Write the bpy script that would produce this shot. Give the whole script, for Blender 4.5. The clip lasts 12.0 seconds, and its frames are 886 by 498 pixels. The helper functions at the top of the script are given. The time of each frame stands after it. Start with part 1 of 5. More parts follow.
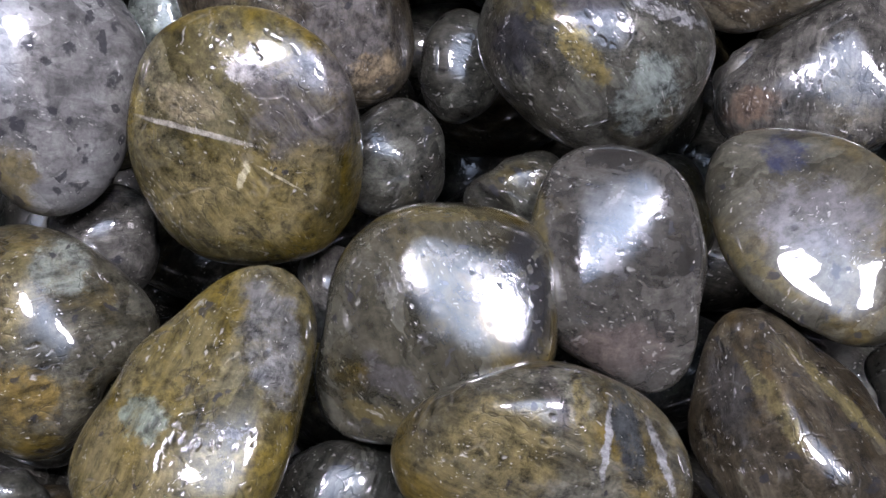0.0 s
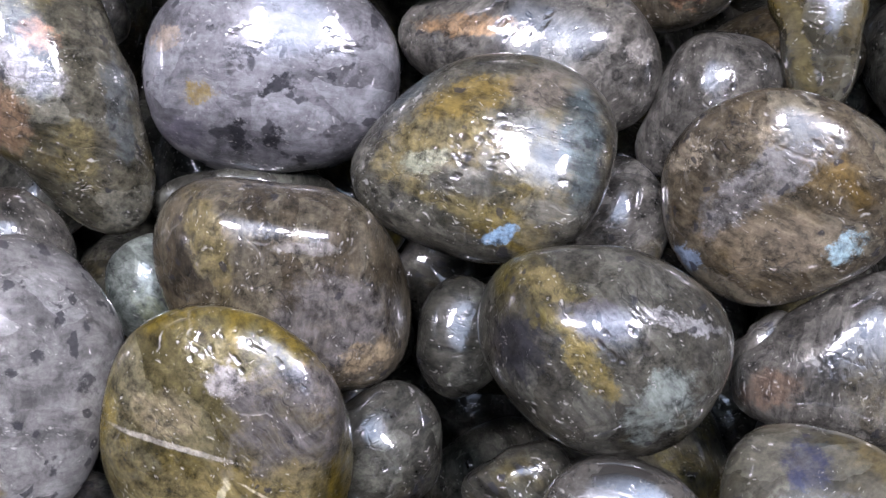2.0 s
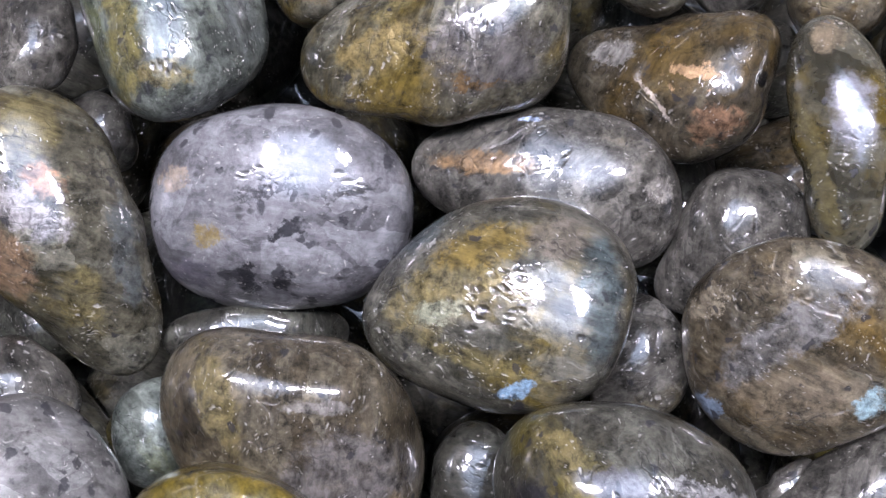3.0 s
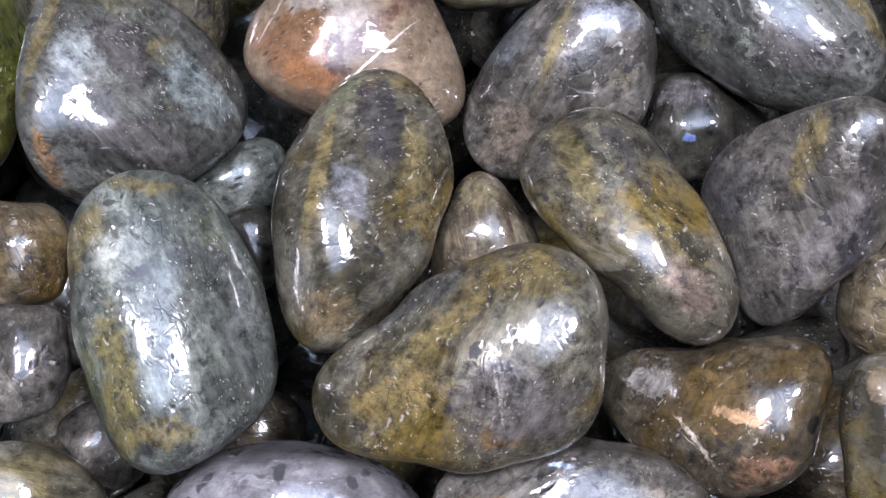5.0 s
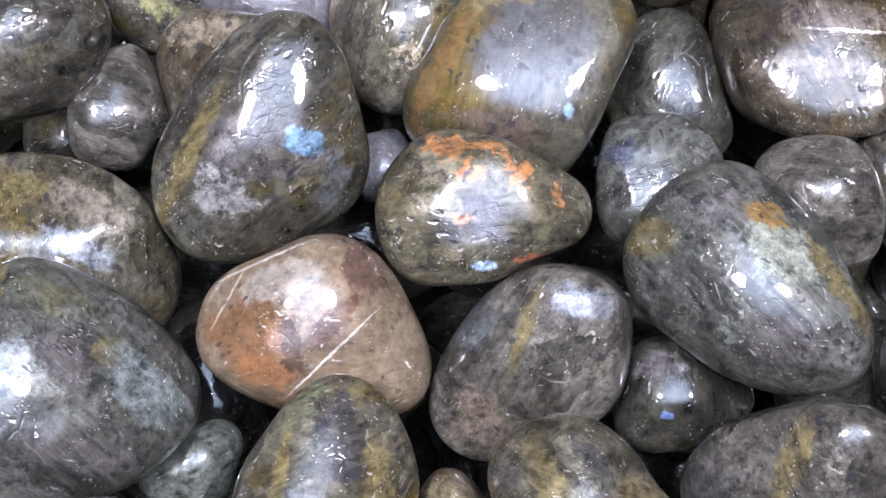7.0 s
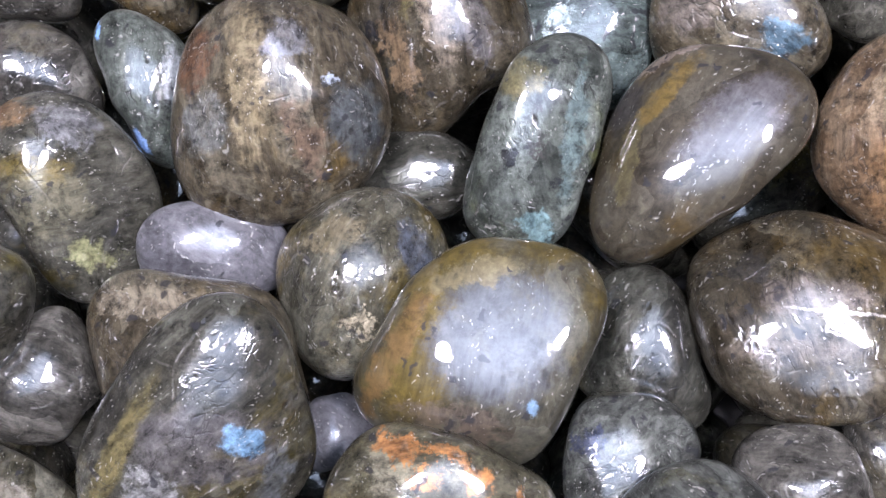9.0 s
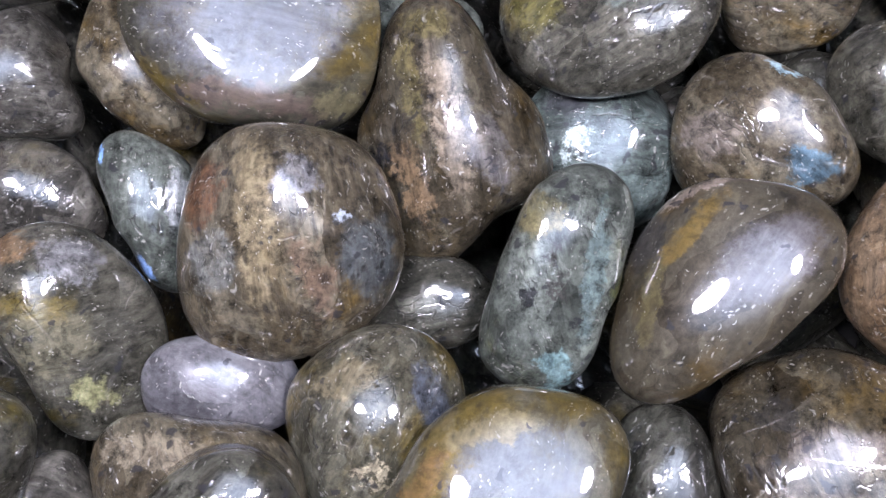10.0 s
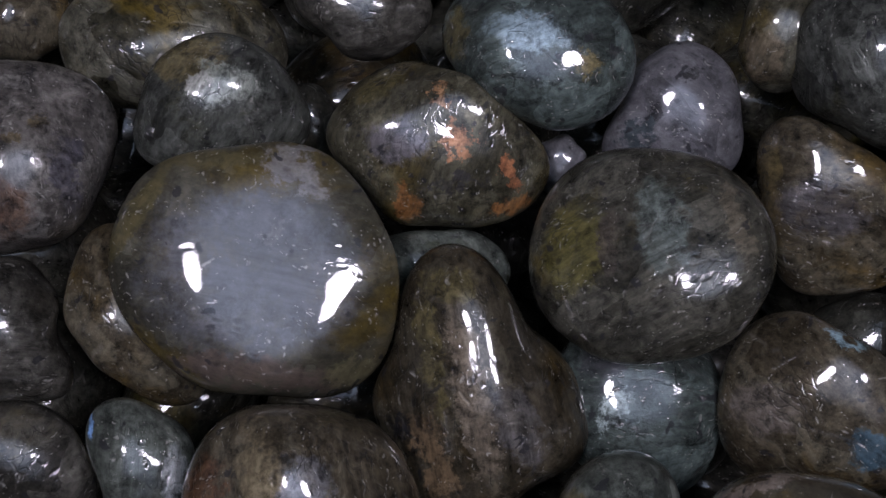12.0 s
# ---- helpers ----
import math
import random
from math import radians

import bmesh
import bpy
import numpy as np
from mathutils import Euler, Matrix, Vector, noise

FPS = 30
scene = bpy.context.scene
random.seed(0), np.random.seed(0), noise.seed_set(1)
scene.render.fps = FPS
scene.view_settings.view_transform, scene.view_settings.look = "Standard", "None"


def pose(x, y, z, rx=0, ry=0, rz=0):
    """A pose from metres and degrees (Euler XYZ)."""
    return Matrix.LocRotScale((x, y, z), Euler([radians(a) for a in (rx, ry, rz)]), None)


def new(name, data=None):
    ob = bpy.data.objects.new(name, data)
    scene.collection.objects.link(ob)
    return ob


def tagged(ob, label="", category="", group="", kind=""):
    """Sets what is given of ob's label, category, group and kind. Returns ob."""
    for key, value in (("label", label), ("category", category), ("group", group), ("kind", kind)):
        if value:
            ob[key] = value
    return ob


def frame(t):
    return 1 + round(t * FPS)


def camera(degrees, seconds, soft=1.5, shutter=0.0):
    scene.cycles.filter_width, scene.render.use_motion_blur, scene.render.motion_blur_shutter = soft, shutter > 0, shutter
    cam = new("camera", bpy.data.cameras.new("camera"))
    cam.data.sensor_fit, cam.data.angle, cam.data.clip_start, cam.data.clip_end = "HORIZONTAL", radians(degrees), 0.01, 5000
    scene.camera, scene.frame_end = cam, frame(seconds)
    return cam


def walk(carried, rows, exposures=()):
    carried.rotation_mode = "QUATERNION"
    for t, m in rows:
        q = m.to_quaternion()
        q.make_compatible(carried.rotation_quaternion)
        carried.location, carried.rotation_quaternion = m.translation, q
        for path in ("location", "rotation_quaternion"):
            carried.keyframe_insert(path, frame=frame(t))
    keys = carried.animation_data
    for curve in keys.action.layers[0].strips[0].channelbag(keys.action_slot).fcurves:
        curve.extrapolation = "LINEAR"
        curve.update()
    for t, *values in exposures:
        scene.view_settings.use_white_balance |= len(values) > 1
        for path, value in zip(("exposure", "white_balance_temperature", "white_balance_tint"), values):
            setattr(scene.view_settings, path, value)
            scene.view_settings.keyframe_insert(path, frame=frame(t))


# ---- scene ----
cam = camera(38.7, 12.0)
METRES, EYE, TILT, LEAN, TURN = 0.28, 0.185, -72.0, 0.0, 0.0
ROWS = [
    (0.0, 0.0, 0.0, 0.0, -0.0, 0.0, -0.0),
    (0.5, -0.004, 0.0126, 0.0484, 0.0, -0.2, -0.35),
    (1.0, -0.0003, 0.0288, 0.0927, -0.04, -0.45, -0.39),
    (1.5, 0.0029, 0.0347, 0.1292, 0.45, -0.02, -0.7),
    (2.0, 0.0055, 0.0461, 0.1528, 0.45, -0.21, -0.71),
    (2.5, 0.0014, 0.0507, 0.1884, 0.67, 0.27, -0.95),
    (4.5, 0.0111, 0.1089, 0.3503, 1.54, -0.81, -0.12),
    (5.0, -0.009, 0.1154, 0.406, 1.22, -0.66, -0.56),
    (5.5, -0.0067, 0.1197, 0.4523, 0.88, -0.9, -0.41),
    (6.0, 0.0001, 0.1249, 0.4987, 0.77, -0.97, 0.11),
    (6.5, -0.0039, 0.138, 0.5303, 0.54, -0.9, 0.17),
    (7.0, -0.0014, 0.1533, 0.561, 0.36, -0.99, 0.34),
    (9.0, 0.0101, 0.2105, 0.7033, -0.68, -0.64, -0.09),
    (9.5, 0.002, 0.2265, 0.7424, -0.45, -0.63, -0.2),
    (10.0, 0.0031, 0.2348, 0.7801, -0.61, -1.1, -0.15),
    (10.5, 0.005, 0.2392, 0.8287, -0.52, -0.54, 0.75),
    (11.0, 0.0008, 0.2566, 0.865, -0.59, -0.44, 0.67),
    (11.5, -0.0133, 0.283, 0.8901, -0.48, -0.8, 0.25),
    (12.0, -0.0091, 0.3019, 0.9215, -0.63, -1.32, -0.14),
]
FADE = [(0.0, 0.14), (1.0, 0.42), (2.5, 0.52), (4.5, 0.48), (7.0, 0.62), (9.5, 0.56), (10.9, 0.36), (11.2, 0.2), (11.5, -0.22), (12.0, -1.55)]
walk(cam, [(t, pose(0, 0, EYE, TILT, LEAN, TURN) @ pose(METRES * x, METRES * y, METRES * z, 90 + pitch, roll, yaw)) for t, x, y, z, yaw, pitch, roll in ROWS], FADE)

# ---- light ----
PANEL, LAMP, LAMP_HEIGHT = 7.4, 170.0, 0.95
world = bpy.data.worlds.new("shop")
world.use_nodes = True
world.node_tree.nodes["Background"].inputs[0].default_value = (0.55, 0.6, 0.7, 1)
world.node_tree.nodes["Background"].inputs[1].default_value = 0.12
scene.world = world


# ---- materials ----
class Nodes:
    """Short-hand to wire a node tree."""

    def __init__(self, tree):
        self.tree = tree

    def add(self, kind, ins=None, **props):
        n = self.tree.nodes.new(kind)
        for key, value in props.items():
            setattr(n, key, value)
        for key, value in (ins or {}).items():
            self.put(n.inputs[key], value)
        return n

    def put(self, socket, value):
        if isinstance(value, bpy.types.NodeSocket):
            self.tree.links.new(value, socket)
        elif isinstance(value, tuple) and len(value) == 3 and socket.type == "RGBA":
            socket.default_value = (*value, 1)
        else:
            socket.default_value = value

    def math(self, op, a, b=0.0, clamp=False):
        return self.add("ShaderNodeMath", {0: a, 1: b}, operation=op, use_clamp=clamp).outputs[0]

    def vec(self, op, a, b=(0, 0, 0)):
        return self.add("ShaderNodeVectorMath", {0: a, 1: b}, operation=op).outputs[0]

    def noise(self, vector, scale, detail=4.0, rough=0.55):
        return self.add("ShaderNodeTexNoise", {"Vector": vector, "Scale": scale, "Detail": detail, "Roughness": rough})

    def span(self, value, low, high):
        """0 at low, 1 at high, smooth between."""
        return self.add("ShaderNodeMapRange", {"Value": value, "From Min": low, "From Max": high}, interpolation_type="SMOOTHSTEP").outputs[0]

    def mix(self, fac, a, b, blend="MIX"):
        n = self.add("ShaderNodeMix", data_type="RGBA", blend_type=blend)
        self.put(n.inputs[0], fac), self.put(n.inputs[6], a), self.put(n.inputs[7], b)
        return n.outputs[2]


def group_tree(name, colours, floats, outs):
    tree = bpy.data.node_groups.new(name, "ShaderNodeTree")
    for key in colours:
        tree.interface.new_socket(key, in_out="INPUT", socket_type="NodeSocketColor")
    for key in floats:
        tree.interface.new_socket(key, in_out="INPUT", socket_type="NodeSocketFloat")
    for key, kind in outs:
        tree.interface.new_socket(key, in_out="OUTPUT", socket_type="NodeSocket" + kind)
    k = Nodes(tree)
    g = k.add("NodeGroupInput").outputs
    place = k.add("ShaderNodeTexCoord").outputs["Object"]
    offset = k.add("ShaderNodeCombineXYZ", {0: k.math("MULTIPLY", g["Seed"], 0.37), 1: k.math("MULTIPLY", g["Seed"], -0.53), 2: g["Seed"]}).outputs[0]
    p = k.vec("ADD", place, offset)
    wob = k.vec("SUBTRACT", k.noise(p, 140.0, 3.0).outputs["Color"], (0.5, 0.5, 0.5))
    warp = k.vec("ADD", p, k.vec("MULTIPLY", wob, (0.009, 0.009, 0.009)))
    turned = k.add("ShaderNodeVectorRotate", {"Vector": warp, "Angle": g["Turn"]}, rotation_type="Z_AXIS").outputs[0]
    straight = k.add("ShaderNodeVectorRotate", {"Vector": k.vec("ADD", p, k.vec("MULTIPLY", wob, (0.0015, 0.0015, 0.0015))), "Angle": g["Turn"]}, rotation_type="Z_AXIS").outputs[0]
    return tree, k, g, p, wob, warp, turned, straight


def body_group():
    """Clouds, stretched cleavage streaks and a second mineral."""
    tree, k, g, p, wob, warp, turned, straight = group_tree("mineral_body", ("Dark", "Mid", "Light", "Accent"), ("Accent Amount", "Streak", "Seed", "Turn"), [("Color", "Color")])
    cloud = k.span(k.noise(warp, 120.0, 9.0, 0.72).outputs[0], 0.33, 0.66)
    col = k.mix(cloud, g["Dark"], g["Mid"])
    long = k.vec("MULTIPLY", turned, (0.28, 1.6, 1.0))
    streak = k.span(k.noise(long, 260.0, 6.0, 0.65).outputs[0], 0.5, 0.72)
    col = k.mix(k.math("MULTIPLY", streak, g["Streak"]), col, g["Light"])
    cells = k.add("ShaderNodeTexVoronoi", {"Vector": k.vec("MULTIPLY", k.vec("ADD", k.vec("MULTIPLY", straight, (0.6, 0.6, 0.6)), k.vec("MULTIPLY", turned, (0.4, 0.4, 0.4))), (0.6, 1.2, 1.0)), "Scale": 170.0})
    tint = k.add("ShaderNodeSeparateColor", {0: cells.outputs["Color"]}).outputs
    col = k.mix(k.math("MULTIPLY", k.span(tint[0], 0.5, 0.95), 0.42), col, g["Light"])
    col = k.mix(k.math("MULTIPLY", k.span(tint[1], 0.55, 0.95), 0.35), col, g["Dark"])
    second = k.noise(k.vec("MULTIPLY", turned, (0.6, 1.15, 1.0)), 62.0, 7.0, 0.6).outputs[0]
    edge = k.math("SUBTRACT", 0.78, k.math("MULTIPLY", g["Accent Amount"], 0.5))
    acc = k.span(second, k.math("SUBTRACT", edge, 0.08), k.math("ADD", edge, 0.1))
    col = k.mix(k.math("MULTIPLY", acc, 0.75), col, g["Accent"])
    k.put(k.add("NodeGroupOutput").inputs["Color"], col)
    return tree


def finish_group():
    """Grain, flecks, hair cracks, painted glints and the worn polish over the body colour."""
    tree, k, g, p, wob, warp, turned, straight = group_tree("mineral_finish", ("Color",), ("Fleck Amount", "Fleck Scale", "Crack Amount", "Dull", "Relief", "Grain", "Seed", "Turn"), [("Color", "Color"), ("Roughness", "Float"), ("Normal", "Vector"), ("Polish", "Vector")])
    grain = k.noise(k.vec("ADD", p, k.vec("MULTIPLY", wob, (0.002, 0.002, 0.002))), 500.0, 8.0, 0.76).outputs[0]
    fibre = k.noise(k.vec("MULTIPLY", straight, (0.14, 1.5, 1.0)), 520.0, 5.0, 0.68).outputs[0]
    patchy = k.span(k.noise(p, 130.0, 3.0).outputs[0], 0.42, 0.6)
    tone = k.math("ADD", k.math("MULTIPLY", grain, k.math("SUBTRACT", 1.0, k.math("MULTIPLY", patchy, 0.6))), k.math("MULTIPLY", fibre, k.math("MULTIPLY", patchy, 0.6)))
    tone = k.add("ShaderNodeMapRange", {"Value": tone, "From Min": 0.36, "From Max": 0.64, "To Min": 0.2, "To Max": 2.0}).outputs[0]
    tone = k.math("ADD", k.math("MULTIPLY", tone, g["Grain"]), k.math("SUBTRACT", 1.0, g["Grain"]))
    col = k.mix(1.0, g["Color"], k.add("ShaderNodeCombineColor", {0: tone, 1: tone, 2: tone}).outputs[0], "MULTIPLY")
    # dark inclusions
    fl = k.add("ShaderNodeTexVoronoi", {"Vector": warp, "Scale": g["Fleck Scale"], "Randomness": 1.0})
    pick = k.math("LESS_THAN", k.add("ShaderNodeSeparateColor", {0: fl.outputs["Color"]}).outputs[0], g["Fleck Amount"])
    spot = k.math("MULTIPLY", pick, k.span(k.math("ADD", fl.outputs["Distance"], k.math("MULTIPLY", grain, 0.9)), 0.98, 0.78))
    col = k.mix(k.math("MULTIPLY", spot, 0.8), col, (0.022, 0.022, 0.025))
    # hair cracks, broken up
    cr = k.add("ShaderNodeTexVoronoi", {"Vector": k.vec("ADD", p, k.vec("MULTIPLY", wob, (0.0035, 0.0035, 0.0035))), "Scale": 95.0}, feature="DISTANCE_TO_EDGE").outputs["Distance"]
    broken = k.span(k.noise(p, 230.0, 3.0).outputs[0], 0.52, 0.66)
    crack = k.math("MULTIPLY", k.math("MULTIPLY", k.span(cr, 0.03, 0.003), broken), g["Crack Amount"])
    col = k.mix(k.math("MULTIPLY", crack, 0.2), col, (0.36, 0.34, 0.3))
    # cleavage breaks: dark lines with lit lips, in swarms
    swarm = k.span(k.noise(p, 170.0, 5.0, 0.65).outputs[0], 0.5, 0.62)
    br = k.add("ShaderNodeTexVoronoi", {"Vector": k.vec("MULTIPLY", k.vec("ADD", k.vec("MULTIPLY", straight, (0.5, 0.5, 0.5)), k.vec("MULTIPLY", turned, (0.5, 0.5, 0.5))), (0.5, 1.3, 1.0)), "Scale": 520.0}, feature="DISTANCE_TO_EDGE").outputs["Distance"]
    breaks = k.math("MULTIPLY", k.math("MULTIPLY", k.span(k.math("ADD", br, k.math("MULTIPLY", grain, 0.12)), 0.14, 0.06), swarm), k.math("MULTIPLY", g["Relief"], 1.0))
    col = k.mix(k.math("MULTIPLY", breaks, 0.5), col, (0.012, 0.011, 0.01))
    # glints of small cleavage faces and pits, painted pale into the colour and dented
    where = k.span(k.noise(p, 150.0, 5.0, 0.65).outputs[0], 0.46, 0.56)
    glint = 0.0
    for scale, least in ((1150.0, 0.92), (2400.0, 0.84)):
        gl = k.add("ShaderNodeTexVoronoi", {"Vector": k.vec("MULTIPLY", turned, (0.5, 1.1, 1.0)), "Scale": scale})
        few = k.math("GREATER_THAN", k.add("ShaderNodeSeparateColor", {0: gl.outputs["Color"]}).outputs[1], least)
        glint = k.math("MAXIMUM", k.math("MULTIPLY", k.math("MULTIPLY", few, k.span(k.math("ADD", gl.outputs["Distance"], k.math("MULTIPLY", grain, 0.5)), 0.68, 0.36)), where), glint)
    col = k.mix(k.math("MULTIPLY", glint, 0.34), col, (0.66, 0.64, 0.58))
    # chipped swarms: little crescents and pits that catch the lamps
    chipped = k.span(k.noise(p, 105.0, 4.0, 0.6).outputs[0], 0.54, 0.63)
    bite = k.add("ShaderNodeTexVoronoi", {"Vector": k.vec("ADD", k.vec("MULTIPLY", straight, (0.55, 1.2, 1.0)), k.vec("MULTIPLY", wob, (0.0016, 0.0016, 0.0016))), "Scale": 780.0})
    taken = k.math("GREATER_THAN", k.add("ShaderNodeSeparateColor", {0: bite.outputs["Color"]}).outputs[2], 0.5)
    pit = k.math("MULTIPLY", k.math("MULTIPLY", taken, chipped), k.span(k.math("ADD", bite.outputs["Distance"], k.math("MULTIPLY", grain, 0.35)), 0.72, 0.35))
    col = k.mix(k.math("MULTIPLY", pit, 0.6), col, (0.014, 0.013, 0.012))
    dull = k.span(k.noise(p, 210.0, 5.0, 0.65).outputs[0], 0.5, 0.72)
    rough = k.math("ADD", k.math("ADD", 0.3, g["Dull"]), k.math("ADD", k.math("MULTIPLY", dull, 0.25), k.math("MULTIPLY", spot, 0.15)))
    relief = k.math("ADD", k.math("MULTIPLY", k.noise(p, 240.0, 5.0, 0.6).outputs[0], 0.62), k.math("MULTIPLY", grain, k.math("ADD", 0.1, k.math("MULTIPLY", dull, 0.35))))
    relief = k.math("SUBTRACT", relief, k.math("ADD", k.math("MULTIPLY", crack, 0.4), k.math("ADD", k.math("MULTIPLY", glint, 0.4), k.math("ADD", k.math("MULTIPLY", breaks, 0.2), k.math("MULTIPLY", pit, 0.6)))))
    bump = k.add("ShaderNodeBump", {"Height": relief, "Strength": k.math("MULTIPLY", g["Relief"], 0.7), "Distance": 0.0006}).outputs[0]
    out = k.add("NodeGroupOutput")
    k.put(out.inputs["Color"], col), k.put(out.inputs["Roughness"], rough), k.put(out.inputs["Normal"], bump)
    fine = k.math("MULTIPLY", grain, k.math("ADD", 0.03, k.math("MULTIPLY", chipped, 0.25)))
    hurt = k.math("ADD", k.math("MULTIPLY", crack, 0.3), k.math("ADD", k.math("MULTIPLY", glint, 0.5), k.math("ADD", k.math("MULTIPLY", breaks, 0.22), k.math("MULTIPLY", pit, 1.8))))
    worn = k.math("SUBTRACT", k.math("ADD", k.math("MULTIPLY", k.noise(p, 170.0, 2.0, 0.45).outputs[0], 0.5), fine), hurt)
    k.put(out.inputs["Polish"], k.add("ShaderNodeBump", {"Height": worn, "Strength": k.math("MULTIPLY", g["Relief"], 0.16), "Distance": 0.0004}).outputs[0])
    return tree


BODY, FINISH = body_group(), finish_group()

# dark, mid, light, second mineral; share of the second mineral, of dark flecks, of cracks, of streaks
KINDS = {
    "olive": ((0.0232, 0.0192, 0.0075), (0.0775, 0.0657, 0.0261), (0.1239, 0.1132, 0.0690), (0.1013, 0.0729, 0.0079), 0.55, 0.024, 0.56, 0.45),
    "olivegrey": ((0.0175, 0.0163, 0.0100), (0.0677, 0.0626, 0.0425), (0.1272, 0.1247, 0.0957), (0.0938, 0.0656, 0.0093), 0.42, 0.041, 0.56, 0.5),
    "grey": ((0.0193, 0.0182, 0.0152), (0.0704, 0.0665, 0.0559), (0.1370, 0.1307, 0.1105), (0.0756, 0.0621, 0.0271), 0.25, 0.049, 0.56, 0.5),
    "darkgrey": ((0.0159, 0.0148, 0.0112), (0.0471, 0.0450, 0.0341), (0.0905, 0.0916, 0.0732), (0.0670, 0.0531, 0.0086), 0.36, 0.041, 0.42, 0.4),
    "brown": ((0.0209, 0.0166, 0.0101), (0.0777, 0.0647, 0.0419), (0.1347, 0.1224, 0.0868), (0.0898, 0.0586, 0.0152), 0.38, 0.049, 0.63, 0.5),
    "darkbrown": ((0.0139, 0.0109, 0.0067), (0.0511, 0.0427, 0.0276), (0.0888, 0.0809, 0.0573), (0.0592, 0.0386, 0.0100), 0.38, 0.049, 0.63, 0.5),
    # dark: the shade of the pile's gaps put into the stone colour
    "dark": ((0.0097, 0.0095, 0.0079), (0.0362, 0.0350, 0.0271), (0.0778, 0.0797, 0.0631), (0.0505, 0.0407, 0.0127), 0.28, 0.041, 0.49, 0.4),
    "green": ((0.0236, 0.0270, 0.0226), (0.0831, 0.0940, 0.0795), (0.1421, 0.1594, 0.1352), (0.0760, 0.0843, 0.0197), 0.3, 0.041, 0.56, 0.5),
    "greengrey": ((0.0170, 0.0177, 0.0153), (0.0614, 0.0645, 0.0554), (0.1156, 0.1230, 0.1080), (0.0832, 0.0765, 0.0129), 0.32, 0.049, 0.56, 0.5),
    "greenyel": ((0.0183, 0.0180, 0.0133), (0.0623, 0.0596, 0.0454), (0.1166, 0.1127, 0.0895), (0.1100, 0.0788, 0.0067), 0.32, 0.041, 0.56, 0.5),
    "teal": ((0.0173, 0.0213, 0.0192), (0.0622, 0.0778, 0.0694), (0.1259, 0.1616, 0.1486), (0.0751, 0.0651, 0.0180), 0.25, 0.057, 0.56, 0.5),
    "granite": ((0.0524, 0.0515, 0.0489), (0.1573, 0.1547, 0.1443), (0.2290, 0.2307, 0.2202), (0.1222, 0.1074, 0.0830), 0.3, 0.3, 0.35, 0.4),
    "granite2": ((0.0507, 0.0498, 0.0515), (0.1529, 0.1512, 0.1556), (0.2237, 0.2263, 0.2316), (0.1053, 0.0960, 0.0778), 0.22, 0.14, 0.35, 0.4),
    "tan": ((0.0795, 0.0563, 0.0355), (0.1624, 0.1253, 0.0818), (0.1959, 0.1604, 0.1122), (0.1508, 0.0937, 0.0500), 0.2, 0.016, 0.35, 0.2),
    "tan2": ((0.0568, 0.0369, 0.0212), (0.1478, 0.1054, 0.0623), (0.2042, 0.1622, 0.1083), (0.1433, 0.0811, 0.0344), 0.4, 0.024, 0.56, 0.4),
    "orange": ((0.0197, 0.0177, 0.0111), (0.0796, 0.0737, 0.0462), (0.1221, 0.1162, 0.0818), (0.0889, 0.0651, 0.0182), 0.35, 0.057, 0.49, 0.4),
    "lilac": ((0.0488, 0.0478, 0.0515), (0.1325, 0.1302, 0.1371), (0.1748, 0.1730, 0.1822), (0.1000, 0.0919, 0.0878), 0.15, 0.057, 0.28, 0.3),
    "lilacbrown": ((0.0356, 0.0322, 0.0289), (0.1332, 0.1232, 0.1100), (0.2061, 0.1985, 0.1802), (0.0893, 0.0677, 0.0487), 0.18, 0.057, 0.42, 0.5),
    "lime": ((0.0194, 0.0213, 0.0039), (0.0545, 0.0545, 0.0127), (0.0973, 0.0973, 0.0390), (0.0340, 0.0486, 0.0117), 0.5, 0.03, 0.3, 0.3),
}


